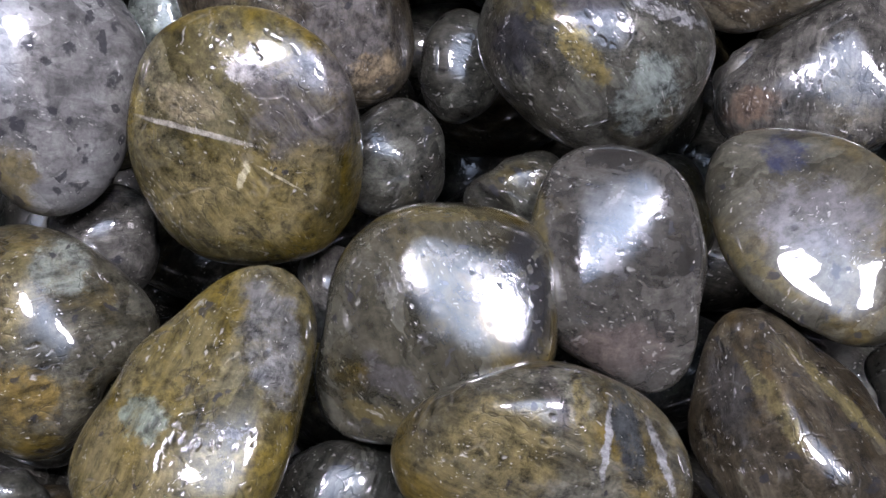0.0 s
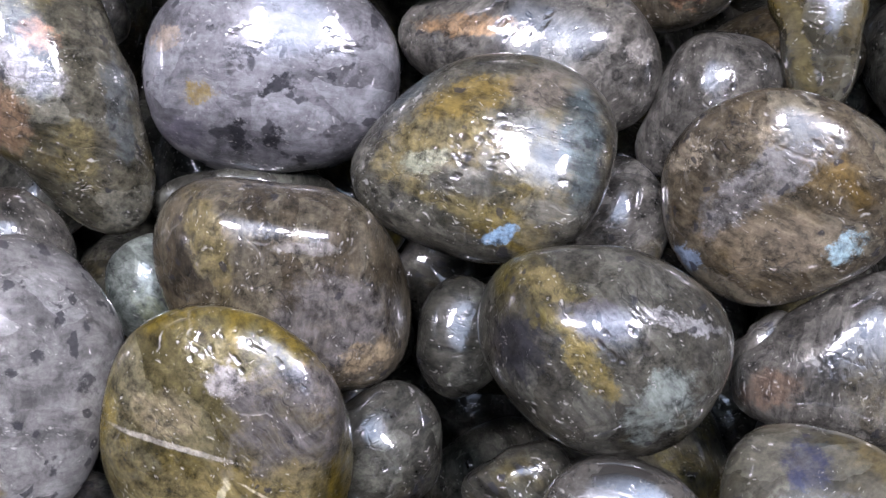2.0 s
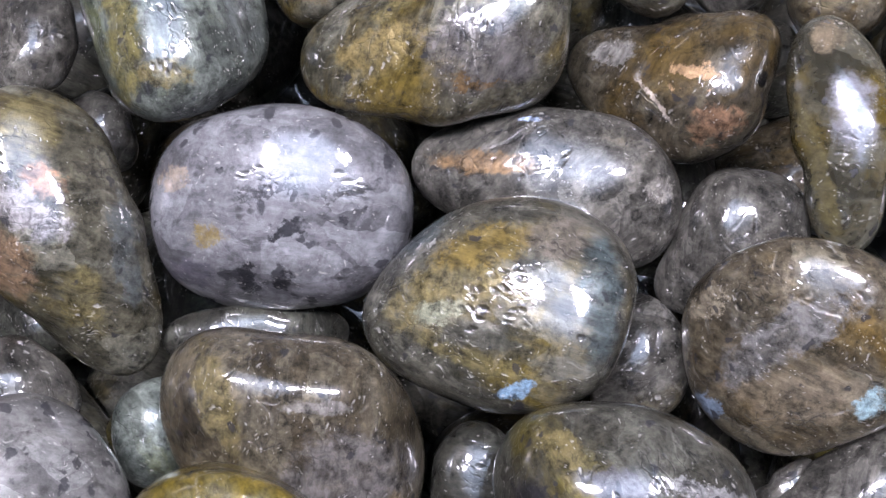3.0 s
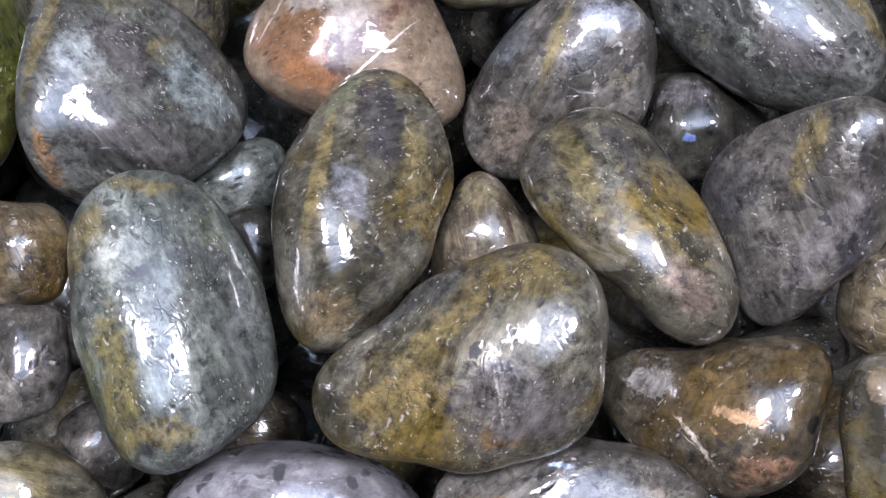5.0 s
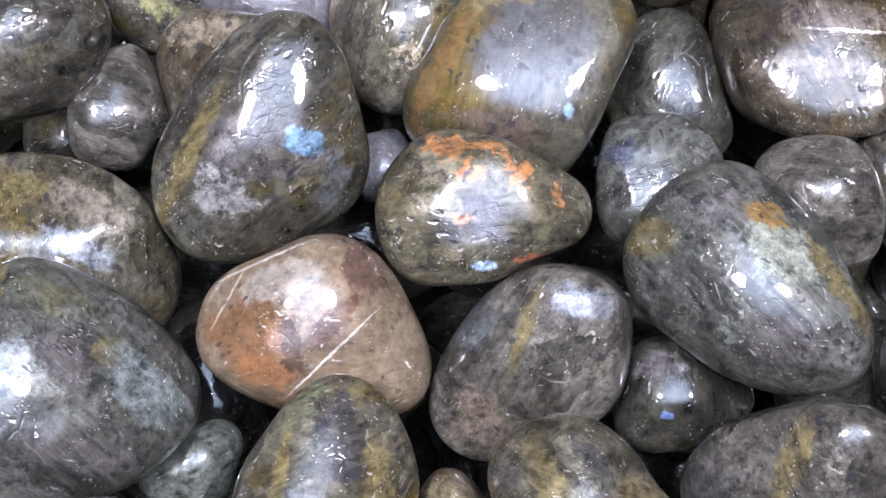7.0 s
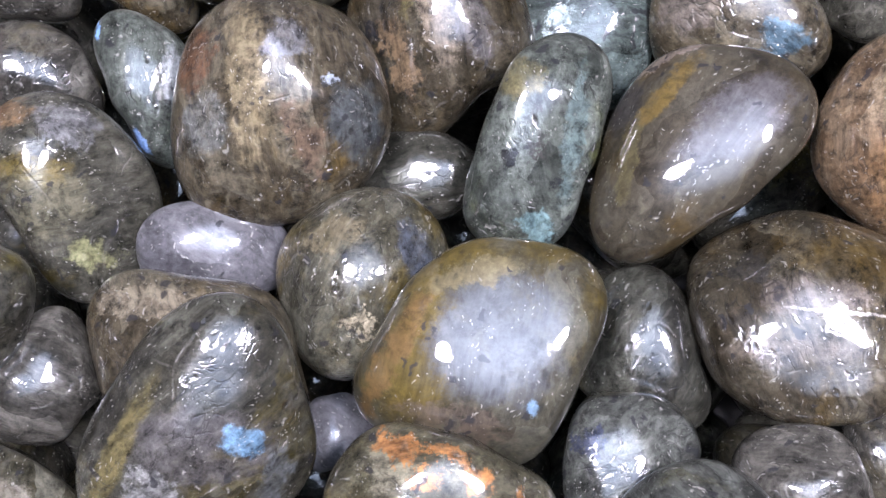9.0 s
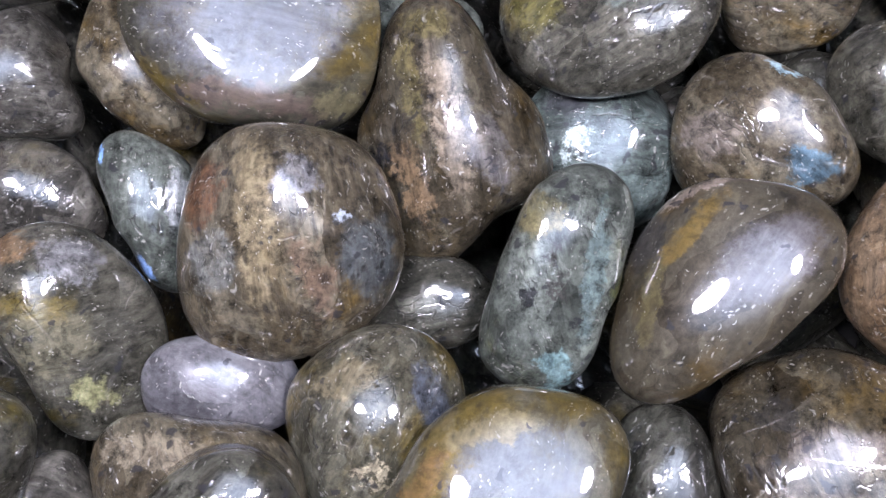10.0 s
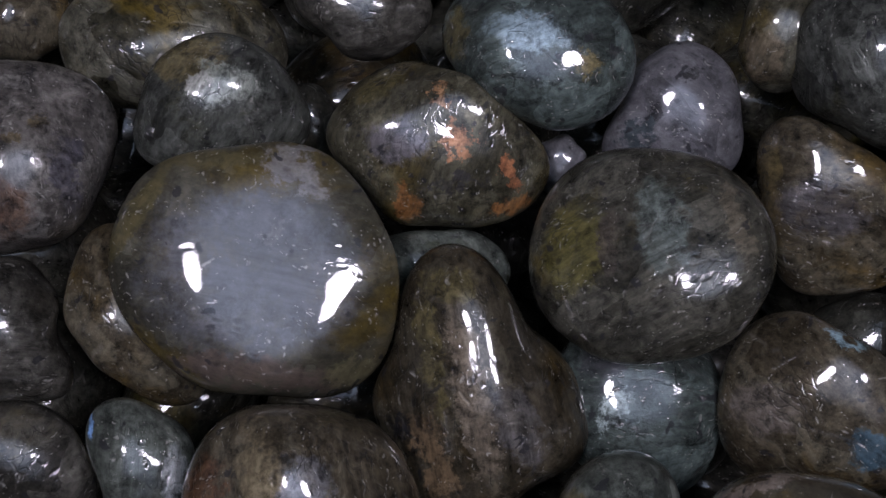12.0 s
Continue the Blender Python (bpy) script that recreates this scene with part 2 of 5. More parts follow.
def mineral(kind, seed, turn, marks=(), silvery=0.0):
    """One stone's material. marks: (x, y, half length, half width, degrees, colour, roughness, ragged) in mm on its face."""
    mat = bpy.data.materials.new(kind + "_mineral")
    mat.use_nodes = True
    k = Nodes(mat.node_tree)
    shader = mat.node_tree.nodes["Principled BSDF"]
    dark, mid, light, accent, much, fleck, crack, streak = KINDS[kind]
    g = k.add("ShaderNodeGroup", node_tree=BODY)
    for key, value in (("Dark", dark), ("Mid", mid), ("Light", light), ("Accent", accent), ("Accent Amount", much), ("Streak", streak), ("Seed", seed), ("Turn", radians(turn))):
        k.put(g.inputs[key], value)
    col, dull = g.outputs["Color"], (-0.16 if silvery > 0.2 else 0.14 if silvery else 0.0)
    if marks:
        place = k.add("ShaderNodeTexCoord").outputs["Object"]
        moved = k.vec("ADD", place, (seed, 0.0, 0.0))
        torn = k.vec("SUBTRACT", k.noise(moved, 300.0, 7.0, 0.72).outputs["Color"], (0.5, 0.5, 0.5))
        clots = k.noise(moved, 240.0, 8.0, 0.75).outputs[0]
        for x, y, a, b, degrees, colour, gloss, ragged in marks:
            crisp = ragged <= 0.2
            q = k.vec("ADD", place, k.vec("MULTIPLY", torn, (0.014 * ragged, 0.014 * ragged, 0.0)))
            q = k.vec("SUBTRACT", q, (x * 0.001, y * 0.001, 0.0))
            q = k.add("ShaderNodeVectorRotate", {"Vector": q, "Angle": radians(-degrees)}, rotation_type="Z_AXIS").outputs[0]
            q = k.vec("MULTIPLY", q, (1000.0 / a, 1000.0 / b, 0.0))
            far = k.add("ShaderNodeVectorMath", {0: q}, operation="LENGTH").outputs["Value"]
            if crisp:
                mask = k.math("MULTIPLY", k.span(far, 1.2, 0.7), k.span(clots, 0.3, 0.5))
            else:
                mask = k.math("MULTIPLY", k.span(k.math("ADD", far, k.math("MULTIPLY", k.math("SUBTRACT", clots, 0.5), 1.3)), 1.22, 0.72), k.math("ADD", 0.5, k.math("MULTIPLY", k.span(clots, 0.62, 0.45), 0.42)))
            col = k.mix(mask, col, colour)
            if gloss:
                dull = k.math("ADD", k.math("MULTIPLY", mask, gloss), dull)
    f = k.add("ShaderNodeGroup", node_tree=FINISH)
    for key, value in (("Color", col), ("Fleck Amount", fleck), ("Fleck Scale", 430.0 if "granite" in kind else 620.0), ("Crack Amount", crack * (0.25 if silvery else 1.0)), ("Dull", dull), ("Relief", 0.3 if silvery else 0.55 if kind in ("tan", "lilac", "granite", "granite2") else 1.0), ("Grain", 0.5 if (silvery or kind in ("tan", "lilac", "granite", "granite2")) else 1.0), ("Seed", seed + 3.1), ("Turn", radians(turn))):
        k.put(f.inputs[key], value)
    k.put(shader.inputs["Base Color"], f.outputs["Color"]), k.put(shader.inputs["Roughness"], f.outputs["Roughness"]), k.put(shader.inputs["Normal"], f.outputs["Normal"])
    shader.inputs["IOR"].default_value = 1.5
    shader.inputs["Specular IOR Level"].default_value = 0.1 + silvery
    shader.inputs["Specular Tint"].default_value = (0.9, 0.94, 1.0, 1)
    shader.inputs["Metallic"].default_value = 0.12 if ("granite" in kind or "lilac" in kind or "tan" in kind) else 0.2
    shader.inputs["Coat Weight"].default_value = 1.0
    shader.inputs["Coat Roughness"].default_value = 0.035
    k.put(shader.inputs["Coat Normal"], f.outputs["Polish"])
    return mat


def plain(name, a, b, scale, rough, bump=0.2):
    mat = bpy.data.materials.new(name)
    mat.use_nodes = True
    k = Nodes(mat.node_tree)
    shader = mat.node_tree.nodes["Principled BSDF"]
    place = k.add("ShaderNodeTexCoord").outputs["Object"]
    n = k.noise(place, scale, 7.0, 0.65).outputs[0]
    k.put(shader.inputs["Base Color"], k.mix(k.span(n, 0.3, 0.7), a, b))
    k.put(shader.inputs["Roughness"], k.math("ADD", rough - 0.1, k.math("MULTIPLY", n, 0.2)))
    k.put(shader.inputs["Normal"], k.add("ShaderNodeBump", {"Height": n, "Strength": bump, "Distance": 0.002}).outputs[0])
    return mat


def glow(name, colour, strength, centre=None):
    mat = bpy.data.materials.new(name)
    mat.use_nodes = True
    k = Nodes(mat.node_tree)
    e = k.add("ShaderNodeEmission", {"Color": colour, "Strength": strength})
    if centre:
        # the sheet is brightest in its middle
        away = k.vec("MULTIPLY", k.vec("SUBTRACT", k.add("ShaderNodeTexCoord").outputs["Object"], (*centre, 0.0)), (2.0, 2.2, 0.0))
        k.put(e.inputs[1], k.math("MULTIPLY", k.span(k.add("ShaderNodeVectorMath", {0: away}, operation="LENGTH").outputs["Value"], 1.05, 0.0), strength))
    k.put(mat.node_tree.nodes["Material Output"].inputs[0], e.outputs[0])
    return mat


# ---- setting: a bin on a table in a plain room ----
def block(bm, x0, y0, z0, x1, y1, z1, bevel=0.0):
    made = bmesh.ops.create_cube(bm, size=1.0, matrix=Matrix.Translation(((x0 + x1) / 2, (y0 + y1) / 2, (z0 + z1) / 2)) @ Matrix.Diagonal((x1 - x0, y1 - y0, z1 - z0, 1)))
    if bevel:
        edges = list({e for v in made["verts"] for e in v.link_edges})
        bmesh.ops.bevel(bm, geom=edges, offset=bevel, segments=3, affect="EDGES", profile=0.6)


def part(name, bm, material, parent=None, label=""):
    mesh = bpy.data.meshes.new(name)
    bm.to_mesh(mesh)
    bm.free()
    mesh.materials.append(material)
    ob = new(name, mesh)
    ob.parent = parent
    return tagged(ob, label)


def slab(name, box, material, parent=None, bevel=0.0, label=""):
    bm = bmesh.new()
    block(bm, *box, bevel)
    return part(name, bm, material, parent, label)


PLASTER = plain("plaster", (0.68, 0.68, 0.68), (0.76, 0.76, 0.75), 6.0, 0.85)
BLACK = plain("black_plastic", (0.012, 0.012, 0.012), (0.02, 0.02, 0.02), 90.0, 0.55)
WOOD = plain("dark_wood", (0.05, 0.03, 0.018), (0.1, 0.062, 0.036), 14.0, 0.5)
TILE = plain("floor_tile", (0.2, 0.19, 0.18), (0.26, 0.25, 0.24), 5.0, 0.5)

W = 1.8
for name, box in (("wall_north", (-W, 2.0, -0.8, W, 2.1, 1.7)), ("wall_south", (-W, -1.7, -0.8, W, -1.6, 1.7)),
                  ("wall_east", (W, -1.7, -0.8, W + 0.1, 2.1, 1.7)), ("wall_west", (-W - 0.1, -1.7, -0.8, -W, 2.1, 1.7))):
    tagged(slab(name, box, PLASTER), "plain off-white plaster wall of the shop", "wall", kind="structure")
tagged(slab("ceiling", (-W - 0.1, -1.7, 1.7, W + 0.1, 2.1, 1.8), PLASTER), "plain off-white plaster ceiling over the table", "ceiling", kind="structure")
tagged(slab("floor", (-W - 0.1, -1.7, -0.9, W + 0.1, 2.1, -0.8), TILE), "grey tiled shop floor under the table", "floor", kind="structure")

FLOOR_Z = -0.047
table = tagged(new("table"), "dark wooden shop table carrying the bin", "table")
slab("tabletop", (-0.5, -0.4, FLOOR_Z - 0.034, 0.5, 0.75, FLOOR_Z - 0.004), WOOD, table, 0.003)
for lx in (-0.46, 0.42):
    for ly in (-0.36, 0.67):
        slab("leg", (lx, ly, -0.8, lx + 0.04, ly + 0.04, FLOOR_Z - 0.034), WOOD, table, 0.002)

BX, Y0, Y1 = 0.112, -0.05, 0.435
bin_ = tagged(new("display_bin"), "shallow black plastic bin filled with polished stones", "bin")
slab("base", (-BX, Y0, FLOOR_Z - 0.004, BX, Y1, FLOOR_Z), BLACK, bin_)
slab("side", (-BX - 0.004, Y0 - 0.004, FLOOR_Z - 0.004, -BX, Y1 + 0.004, 0.03), BLACK, bin_, 0.001)
slab("side", (BX, Y0 - 0.004, FLOOR_Z - 0.004, BX + 0.004, Y1 + 0.004, 0.03), BLACK, bin_, 0.001)
slab("end", (-BX, Y0 - 0.004, FLOOR_Z - 0.004, BX, Y0, 0.03), BLACK, bin_, 0.001)
slab("end", (-BX, Y1, FLOOR_Z - 0.004, BX, Y1 + 0.004, 0.03), BLACK, bin_, 0.001)

# hanging lamp: a pale diffuser with two bright heads under it
LY = 0.15
lamp = tagged(new("pendant_lamp"), "hanging panel lamp with a pale diffuser and two bright heads", "lamp")
slab("housing", (-0.5, LY - 0.46, LAMP_HEIGHT + 0.004, 0.5, LY + 0.46, LAMP_HEIGHT + 0.05), PLASTER, lamp, 0.004)
slab("diffuser", (-0.47, LY - 0.43, LAMP_HEIGHT, 0.47, LY + 0.43, LAMP_HEIGHT + 0.004), glow("diffuser_glow", (0.7, 0.84, 1.18), PANEL, (0.0, LY)), lamp)
HEAD = glow("head_glow", (1.03, 0.965, 1.14), LAMP)
for lx in (-0.27, 0.27):
    bm = bmesh.new()
    bmesh.ops.create_cone(bm, cap_ends=True, segments=32, radius1=0.062, radius2=0.075, depth=0.03, matrix=Matrix.Translation((lx, LY, LAMP_HEIGHT - 0.016)))
    part("lamp_head", bm, HEAD, lamp)
for lx in (-0.4, 0.4):
    slab("hanger", (lx - 0.004, LY - 0.004, LAMP_HEIGHT + 0.05, lx + 0.004, LY + 0.004, 1.7), BLACK, lamp)


# ---- the stones ----
AROUND, RINGS = 72, 38
THETA = np.linspace(0, 2 * math.pi, AROUND, endpoint=False)
PHI = np.linspace(math.pi / 2, -math.pi / 2, RINGS)[1:-1]
FACES = [(i * AROUND + j, (i + 1) * AROUND + j, (i + 1) * AROUND + (j + 1) % AROUND, i * AROUND + (j + 1) % AROUND) for i in range(RINGS - 3) for j in range(AROUND)]
TOP, END = AROUND * (RINGS - 2), AROUND * (RINGS - 2) + 1
FACES += [(TOP, j, (j + 1) % AROUND) for j in range(AROUND)] + [(END, TOP - AROUND + (j + 1) % AROUND, TOP - AROUND + j) for j in range(AROUND)]


def pebble_points(outline, h, seed, p=2.3, lean=(0, 0), tilt=(0, 0), facets=(), lumps=0.042, cuts=3):
    """Points of a tumbled stone, in mm: a rim in harmonics, a squarish dome above and below, flats cut softly, low lumps."""
    rnd = random.Random(seed)
    rim = np.full(AROUND, outline[0])
    for i in range(1, len(outline), 2):
        n = (i + 1) // 2
        rim = rim + outline[i] * np.cos(n * THETA) + outline[i + 1] * np.sin(n * THETA)
    e = 2.0 / p
    pts = []
    for f in PHI:
        c, s = math.cos(f) ** e, math.copysign(abs(math.sin(f)) ** e, f)
        up = max(s, 0.0)
        # towards the crown the rim's wiggles die out
        r = rim * (1 - 0.45 * up * up) + outline[0] * 0.45 * up * up
        x = c * r * np.cos(THETA) + lean[0] * outline[0] * up * up
        y = c * r * np.sin(THETA) + lean[1] * outline[0] * up * up
        z = h * s * (1 + (tilt[0] * x + tilt[1] * y) / outline[0]) if s > 0 else 1.35 * h * s + 0 * x
        pts.append(np.stack([x, y, z], 1))
    pts.append(np.array([[lean[0] * outline[0], lean[1] * outline[0], h * (1 + tilt[0] * lean[0] + tilt[1] * lean[1])], [0, 0, -1.35 * h]]))
    pts = np.concatenate(pts)
    planes = [(*f, 0.06) for f in facets]
    for _ in range(cuts):
        a, b = rnd.uniform(0, 2 * math.pi), rnd.uniform(0.5, 1.05)
        planes.append((math.cos(a) * math.sin(b), math.sin(a) * math.sin(b), math.cos(b), rnd.uniform(0.8, 0.93), 0.05))
    for nx, ny, nz, keep, blunt in planes:
        v = Vector((nx, ny, nz)).normalized()
        d = pts @ np.array(v)
        limit, soft = d.max() * keep, d.max() * blunt
        over = soft * np.logaddexp(0, (d - limit) / soft)
        pts = pts - np.outer(over * 0.8, np.array(v))
    out = np.empty_like(pts)
    off = Vector((seed * 3.1, seed * 1.7, seed * 0.9))
    for i, q in enumerate(pts):
        w = Vector(q / outline[0])
        n = noise.noise(w * 1.3 + off) * lumps * 1.3 + noise.noise(w * 3.1 + off) * lumps * 0.4
        rimward = min(1.0, abs(q[2]) / h * 1.4)
        out[i] = q * (1 + n * (0.25 + 0.75 * rimward))
    return out


def stone(x, y, z, turn, outline, h, seed, kind, label, streak=0, marks=(), silvery=0.0, **shape):
    pts = pebble_points(outline, h, seed, **shape) * 0.001
    mesh = bpy.data.meshes.new("tumbled_stone")
    mesh.from_pydata(pts.tolist(), [], FACES)
    mesh.polygons.foreach_set("use_smooth", [True] * len(mesh.polygons))
    mesh.materials.append(mineral(kind, seed * 0.731, streak, marks, silvery))
    ob = new("tumbled_stone", mesh)
    ob.matrix_basis = pose(x * 0.001, y * 0.001, z * 0.001, *turn)
    return tagged(ob, label, "stone", "stones in the bin")


stone(-56.8, 79.2, 19.6, (11, 19, 0), (15.93, 0.33, 0.31, -2.90, -0.38, -0.27, 0.42, 0.35, 0.41, 0.02, 0.04, -0.14, -0.03), 10.1, 1, "granite", "pale speckled granite-like stone with black flecks", 0, lean=(-0.4, 0.3), cuts=1, marks=((-3.5, -16.2, 3.8, 4.6, 0, (0.102, 0.084, 0.036), 0.00, 0.30),))
stone(-28.9, 71.8, 15.0, (23, 10, 0), (17.99, 0.27, -0.19, -0.62, -1.38, 0.3, -0.29, -0.31, -0.12, -0.13, -0.07, 0.01, 0.13), 11.39, 2, "olive", "olive-brown glossy stone with a long pale scratch", 47, p=2.25, lean=(0.15, 0.6), facets=((-0.2, -0.15, 1, 0.88),), cuts=1, tilt=(0.34, -0.22), marks=((8.1, 5.3, 8.4, 8.4, -40, (0.07, 0.065, 0.062), 0.0, 0.5), (-0.6, -8.0, 12.2, 6.1, 0, (0.102, 0.084, 0.036), 0.0, 0.5), (9.4, -3.4, 4.2, 4.2, 0, (0.102, 0.084, 0.036), 0.0, 0.4), (-8.2, 4.9, 4.6, 3.0, 0, (0.124, 0.105, 0.062), 0.0, 0.5), (-0.8, 10.1, 2.3, 2.3, 0, (0.172, 0.161, 0.149), 0.1, 0.5), (-6.5, 0.9, 9.0, 0.42, -11, (0.2, 0.185, 0.15), 0.3, 0.06), (5.1, -4.8, 3.4, 0.2, -25, (0.31, 0.279, 0.186), 0.2, 0.05), (0.0, -4.8, 0.6, 2.1, -10, (0.248, 0.223, 0.136), 0.2, 0.2)))
stone(-22.4, 94.9, 12.7, (16, 8, 0), (16.73, 0.27, 0.05, 2.29, -2.03, -0.4, 0.08, -0.53, -0.35, 0.13, -0.06, -0.12, 0.13), 11.12, 3, "brown", "brownish grey polished stone with fine cracks", 94, lean=(0.12, 0.25), p=2.33, tilt=(-0.12, 0.12), marks=((-10.7, 4.9, 7.6, 2.4, -68, (0.102, 0.084, 0.036), 0.0, 0.4), (7.6, -5.1, 8.4, 6.5, 0, (0.087, 0.081, 0.074), 0.0, 0.4), (11.8, -9.6, 4.2, 1.7, 30, (0.174, 0.136, 0.081), 0.1, 0.5), (2.4, 4.8, 4.6, 0.9, 0, (0.12, 0.112, 0.099), 0.0, 0.3)))
# stones of kind dark lie deep in gaps; their colour holds the shade there
stone(-7.7, 73.1, 4.7, (22, 2, 0), (8.89, -0.00, -0.04, -0.31, 0.25, -0.16, -0.20, -0.16, -0.21, -0.06, 0.15, -0.08, 0.05), 6.1, 4, "dark", "small glossy stone deep in a gap of the pile, shade put into its colour", 141)
stone(2.9, 89.6, 3.1, (14, 0, 0), (7.90, 0.04, 0.03, -1.21, 0.24, 0.19, -0.06, 0.05, -0.04, -0.05, 0.07, -0.06, 0.07), 5.0, 5, "dark", "small glossy stone deep in a gap of the pile, shade put into its colour", 8)
stone(22.4, 84.7, 17.8, (13, -7, 0), (15.88, -0.17, 0.06, 1.27, -1.25, 0.08, 0.73, 0.08, -0.03, 0.22, 0.14, 0.05, 0.04), 11.22, 6, "darkgrey", "grey-olive polished stone with yellowish streaks", 55, p=2.09, lean=(0.07, 0.12), tilt=(-0.13, 0.04), marks=((-2.2, -1.7, 6.1, 2.0, -60, (0.105, 0.084, 0.028), 0.0, 0.4), (-7.9, 8.8, 4.2, 2.0, -30, (0.102, 0.084, 0.036), 0.0, 0.4), (-11.1, -0.1, 4.6, 3.4, -50, (0.012, 0.012, 0.014), 0.1, 0.9), (7.1, -7.7, 5.3, 3.4, 45, (0.136, 0.155, 0.136), 0.0, 0.6), (9.6, 3.3, 5.0, 1.1, -15, (0.186, 0.186, 0.18), 0.0, 0.5), (-0.6, 3.5, 4.6, 2.7, -20, (0.049, 0.046, 0.046), 0.0, 0.4)))
stone(61.3, 86.6, 4.5, (12, -18, 0), (14.01, -0.12, -0.03, 2.35, 1.41, -1.4, -0.09, 0.3, 0.67, -0.15, -0.33, -0.05, 0.13), 6.73, 7, "grey", "grey polished stone with pale cloudy streaks", 102, p=2.78, lean=(0.11, -0.06), tilt=(-0.22, 0.06), marks=((-12.8, -3.6, 4.6, 3.0, 0, (0.087, 0.062, 0.043), 0.0, 0.4),))
stone(55.6, 60.0, 11.0, (18, -18, 0), (15.39, -0.32, 0.11, 0.01, -2.93, -0.06, 0.35, -0.45, 0.38, 0.23, 0.07, 0.12, 0.12), 9.4, 8, "olivegrey", "grey-brown polished stone with an ochre rim", 149, silvery=0.06, p=2.67, lean=(0.03, -0.48), cuts=1, tilt=(-0.21, -0.41), marks=((-4.3, 11.0, 3.4, 2.7, -30, (0.022, 0.025, 0.046), 0.0, 0.3), (-9.7, -4.6, 9.1, 1.2, -42, (0.084, 0.071, 0.031), 0.0, 0.3), (-1.3, 1.0, 8.4, 5.3, -10, (0.099, 0.096, 0.093), 0.0, 0.6)))
stone(25.3, 53.5, 12.5, (17, -8, 0), (14.97, -0.22, 0.11, -2.62, -0.71, -0.36, 0.23, -0.05, 0.61, 0.38, -0.01, 0.21, -0.32), 8.39, 9, "grey", "silvery grey stone with a flat mirror-bright face and pits", 16, silvery=0.5, p=3.01, facets=((-0.1, 0.38, 1, 0.7),), lumps=0.015, lean=(-0.0, 0.26), tilt=(-0.43, -0.04), marks=((-1.0, -11.7, 8.4, 3.4, 0, (0.099, 0.081, 0.068), 0.0, 0.4), (-10.9, 3.6, 10.7, 1.2, -85, (0.084, 0.071, 0.031), 0.0, 0.3), (3.9, 3.4, 1.3, 1.0, -60, (0.027, 0.025, 0.022), 0.3, 0.3), (-1.6, 1.3, 1.8, 2.3, 0, (0.079, 0.074, 0.068), 0.4, 0.9)))
# first mark: dark band painted where the bright reflection on the face ends
stone(-1.0, 45.5, 9.5, (15, 0, 0), (17.92, 0.07, 0.13, -0.23, 1.47, 0.28, -0.38, -0.95, 0.14, 0.21, -0.06, -0.12, -0.33), 10.85, 10, "olivegrey", "grey glossy stone with a broad flat face and brown rim", 63, silvery=0.25, p=2.92, facets=((0.13, 0.24, 1, 0.78),), lumps=0.015, lean=(0.1, 0.03), tilt=(0.29, 0.03), marks=((12.3, 4.4, 9.9, 3.7, -90, (0.019, 0.019, 0.019), 0.0, 0.1), (-8.6, -12.3, 4.6, 1.4, -15, (0.102, 0.084, 0.036), 0.0, 0.3), (0.6, 15.7, 9.9, 1.2, 0, (0.084, 0.071, 0.031), 0.0, 0.3), (-6.3, -7.3, 4.6, 2.3, -30, (0.073, 0.068, 0.062), 0.0, 0.7)))
stone(-33.1, 31.6, 13.9, (10, 11, 0), (16.54, 0.34, -0.0, -1.83, 3.5, -1.15, -0.64, -0.69, -0.37, 0.55, -0.35, 0.15, 0.02), 9.32, 11, "olive", "olive-brown polished stone with yellow patches", 110, lean=(0.07, -0.34), cuts=1, p=2.21, tilt=(0.29, -0.34), marks=((-10.8, -6.5, 6.9, 6.9, 0, (0.102, 0.084, 0.036), 0.0, 0.4), (-4.5, 6.9, 8.4, 4.6, 50, (0.084, 0.071, 0.031), 0.0, 0.4), (-7.6, -0.6, 3.0, 2.9, 0, (0.118, 0.136, 0.105), 0.0, 0.4), (8.7, 10.5, 9.1, 3.8, -80, (0.093, 0.093, 0.087), 0.0, 0.4), (4.5, -2.0, 2.4, 1.2, -10, (0.133, 0.124, 0.112), 0.25, 0.8)))
stone(-57.9, 43.9, 9.4, (13, 18, 0), (15.22, 0.32, 0.23, -1.22, 0.1, 0.97, 1.2, 0.51, 0.63, 0.35, 0.14, 0.19, 0.07), 9.8, 12, "olivegrey", "grey-olive polished stone with yellowish streaks", 157, lean=(0.15, -0.04), p=2.1, tilt=(0.23, -0.04), marks=((-1.2, -8.9, 5.0, 4.2, 0, (0.125, 0.09, 0.026), 0.0, 0.5), (2.1, 10.0, 4.6, 3.8, 0, (0.136, 0.149, 0.124), 0.0, 0.5), (-4.1, 5.6, 3.0, 6.9, 0, (0.084, 0.071, 0.031), 0.0, 0.4)))
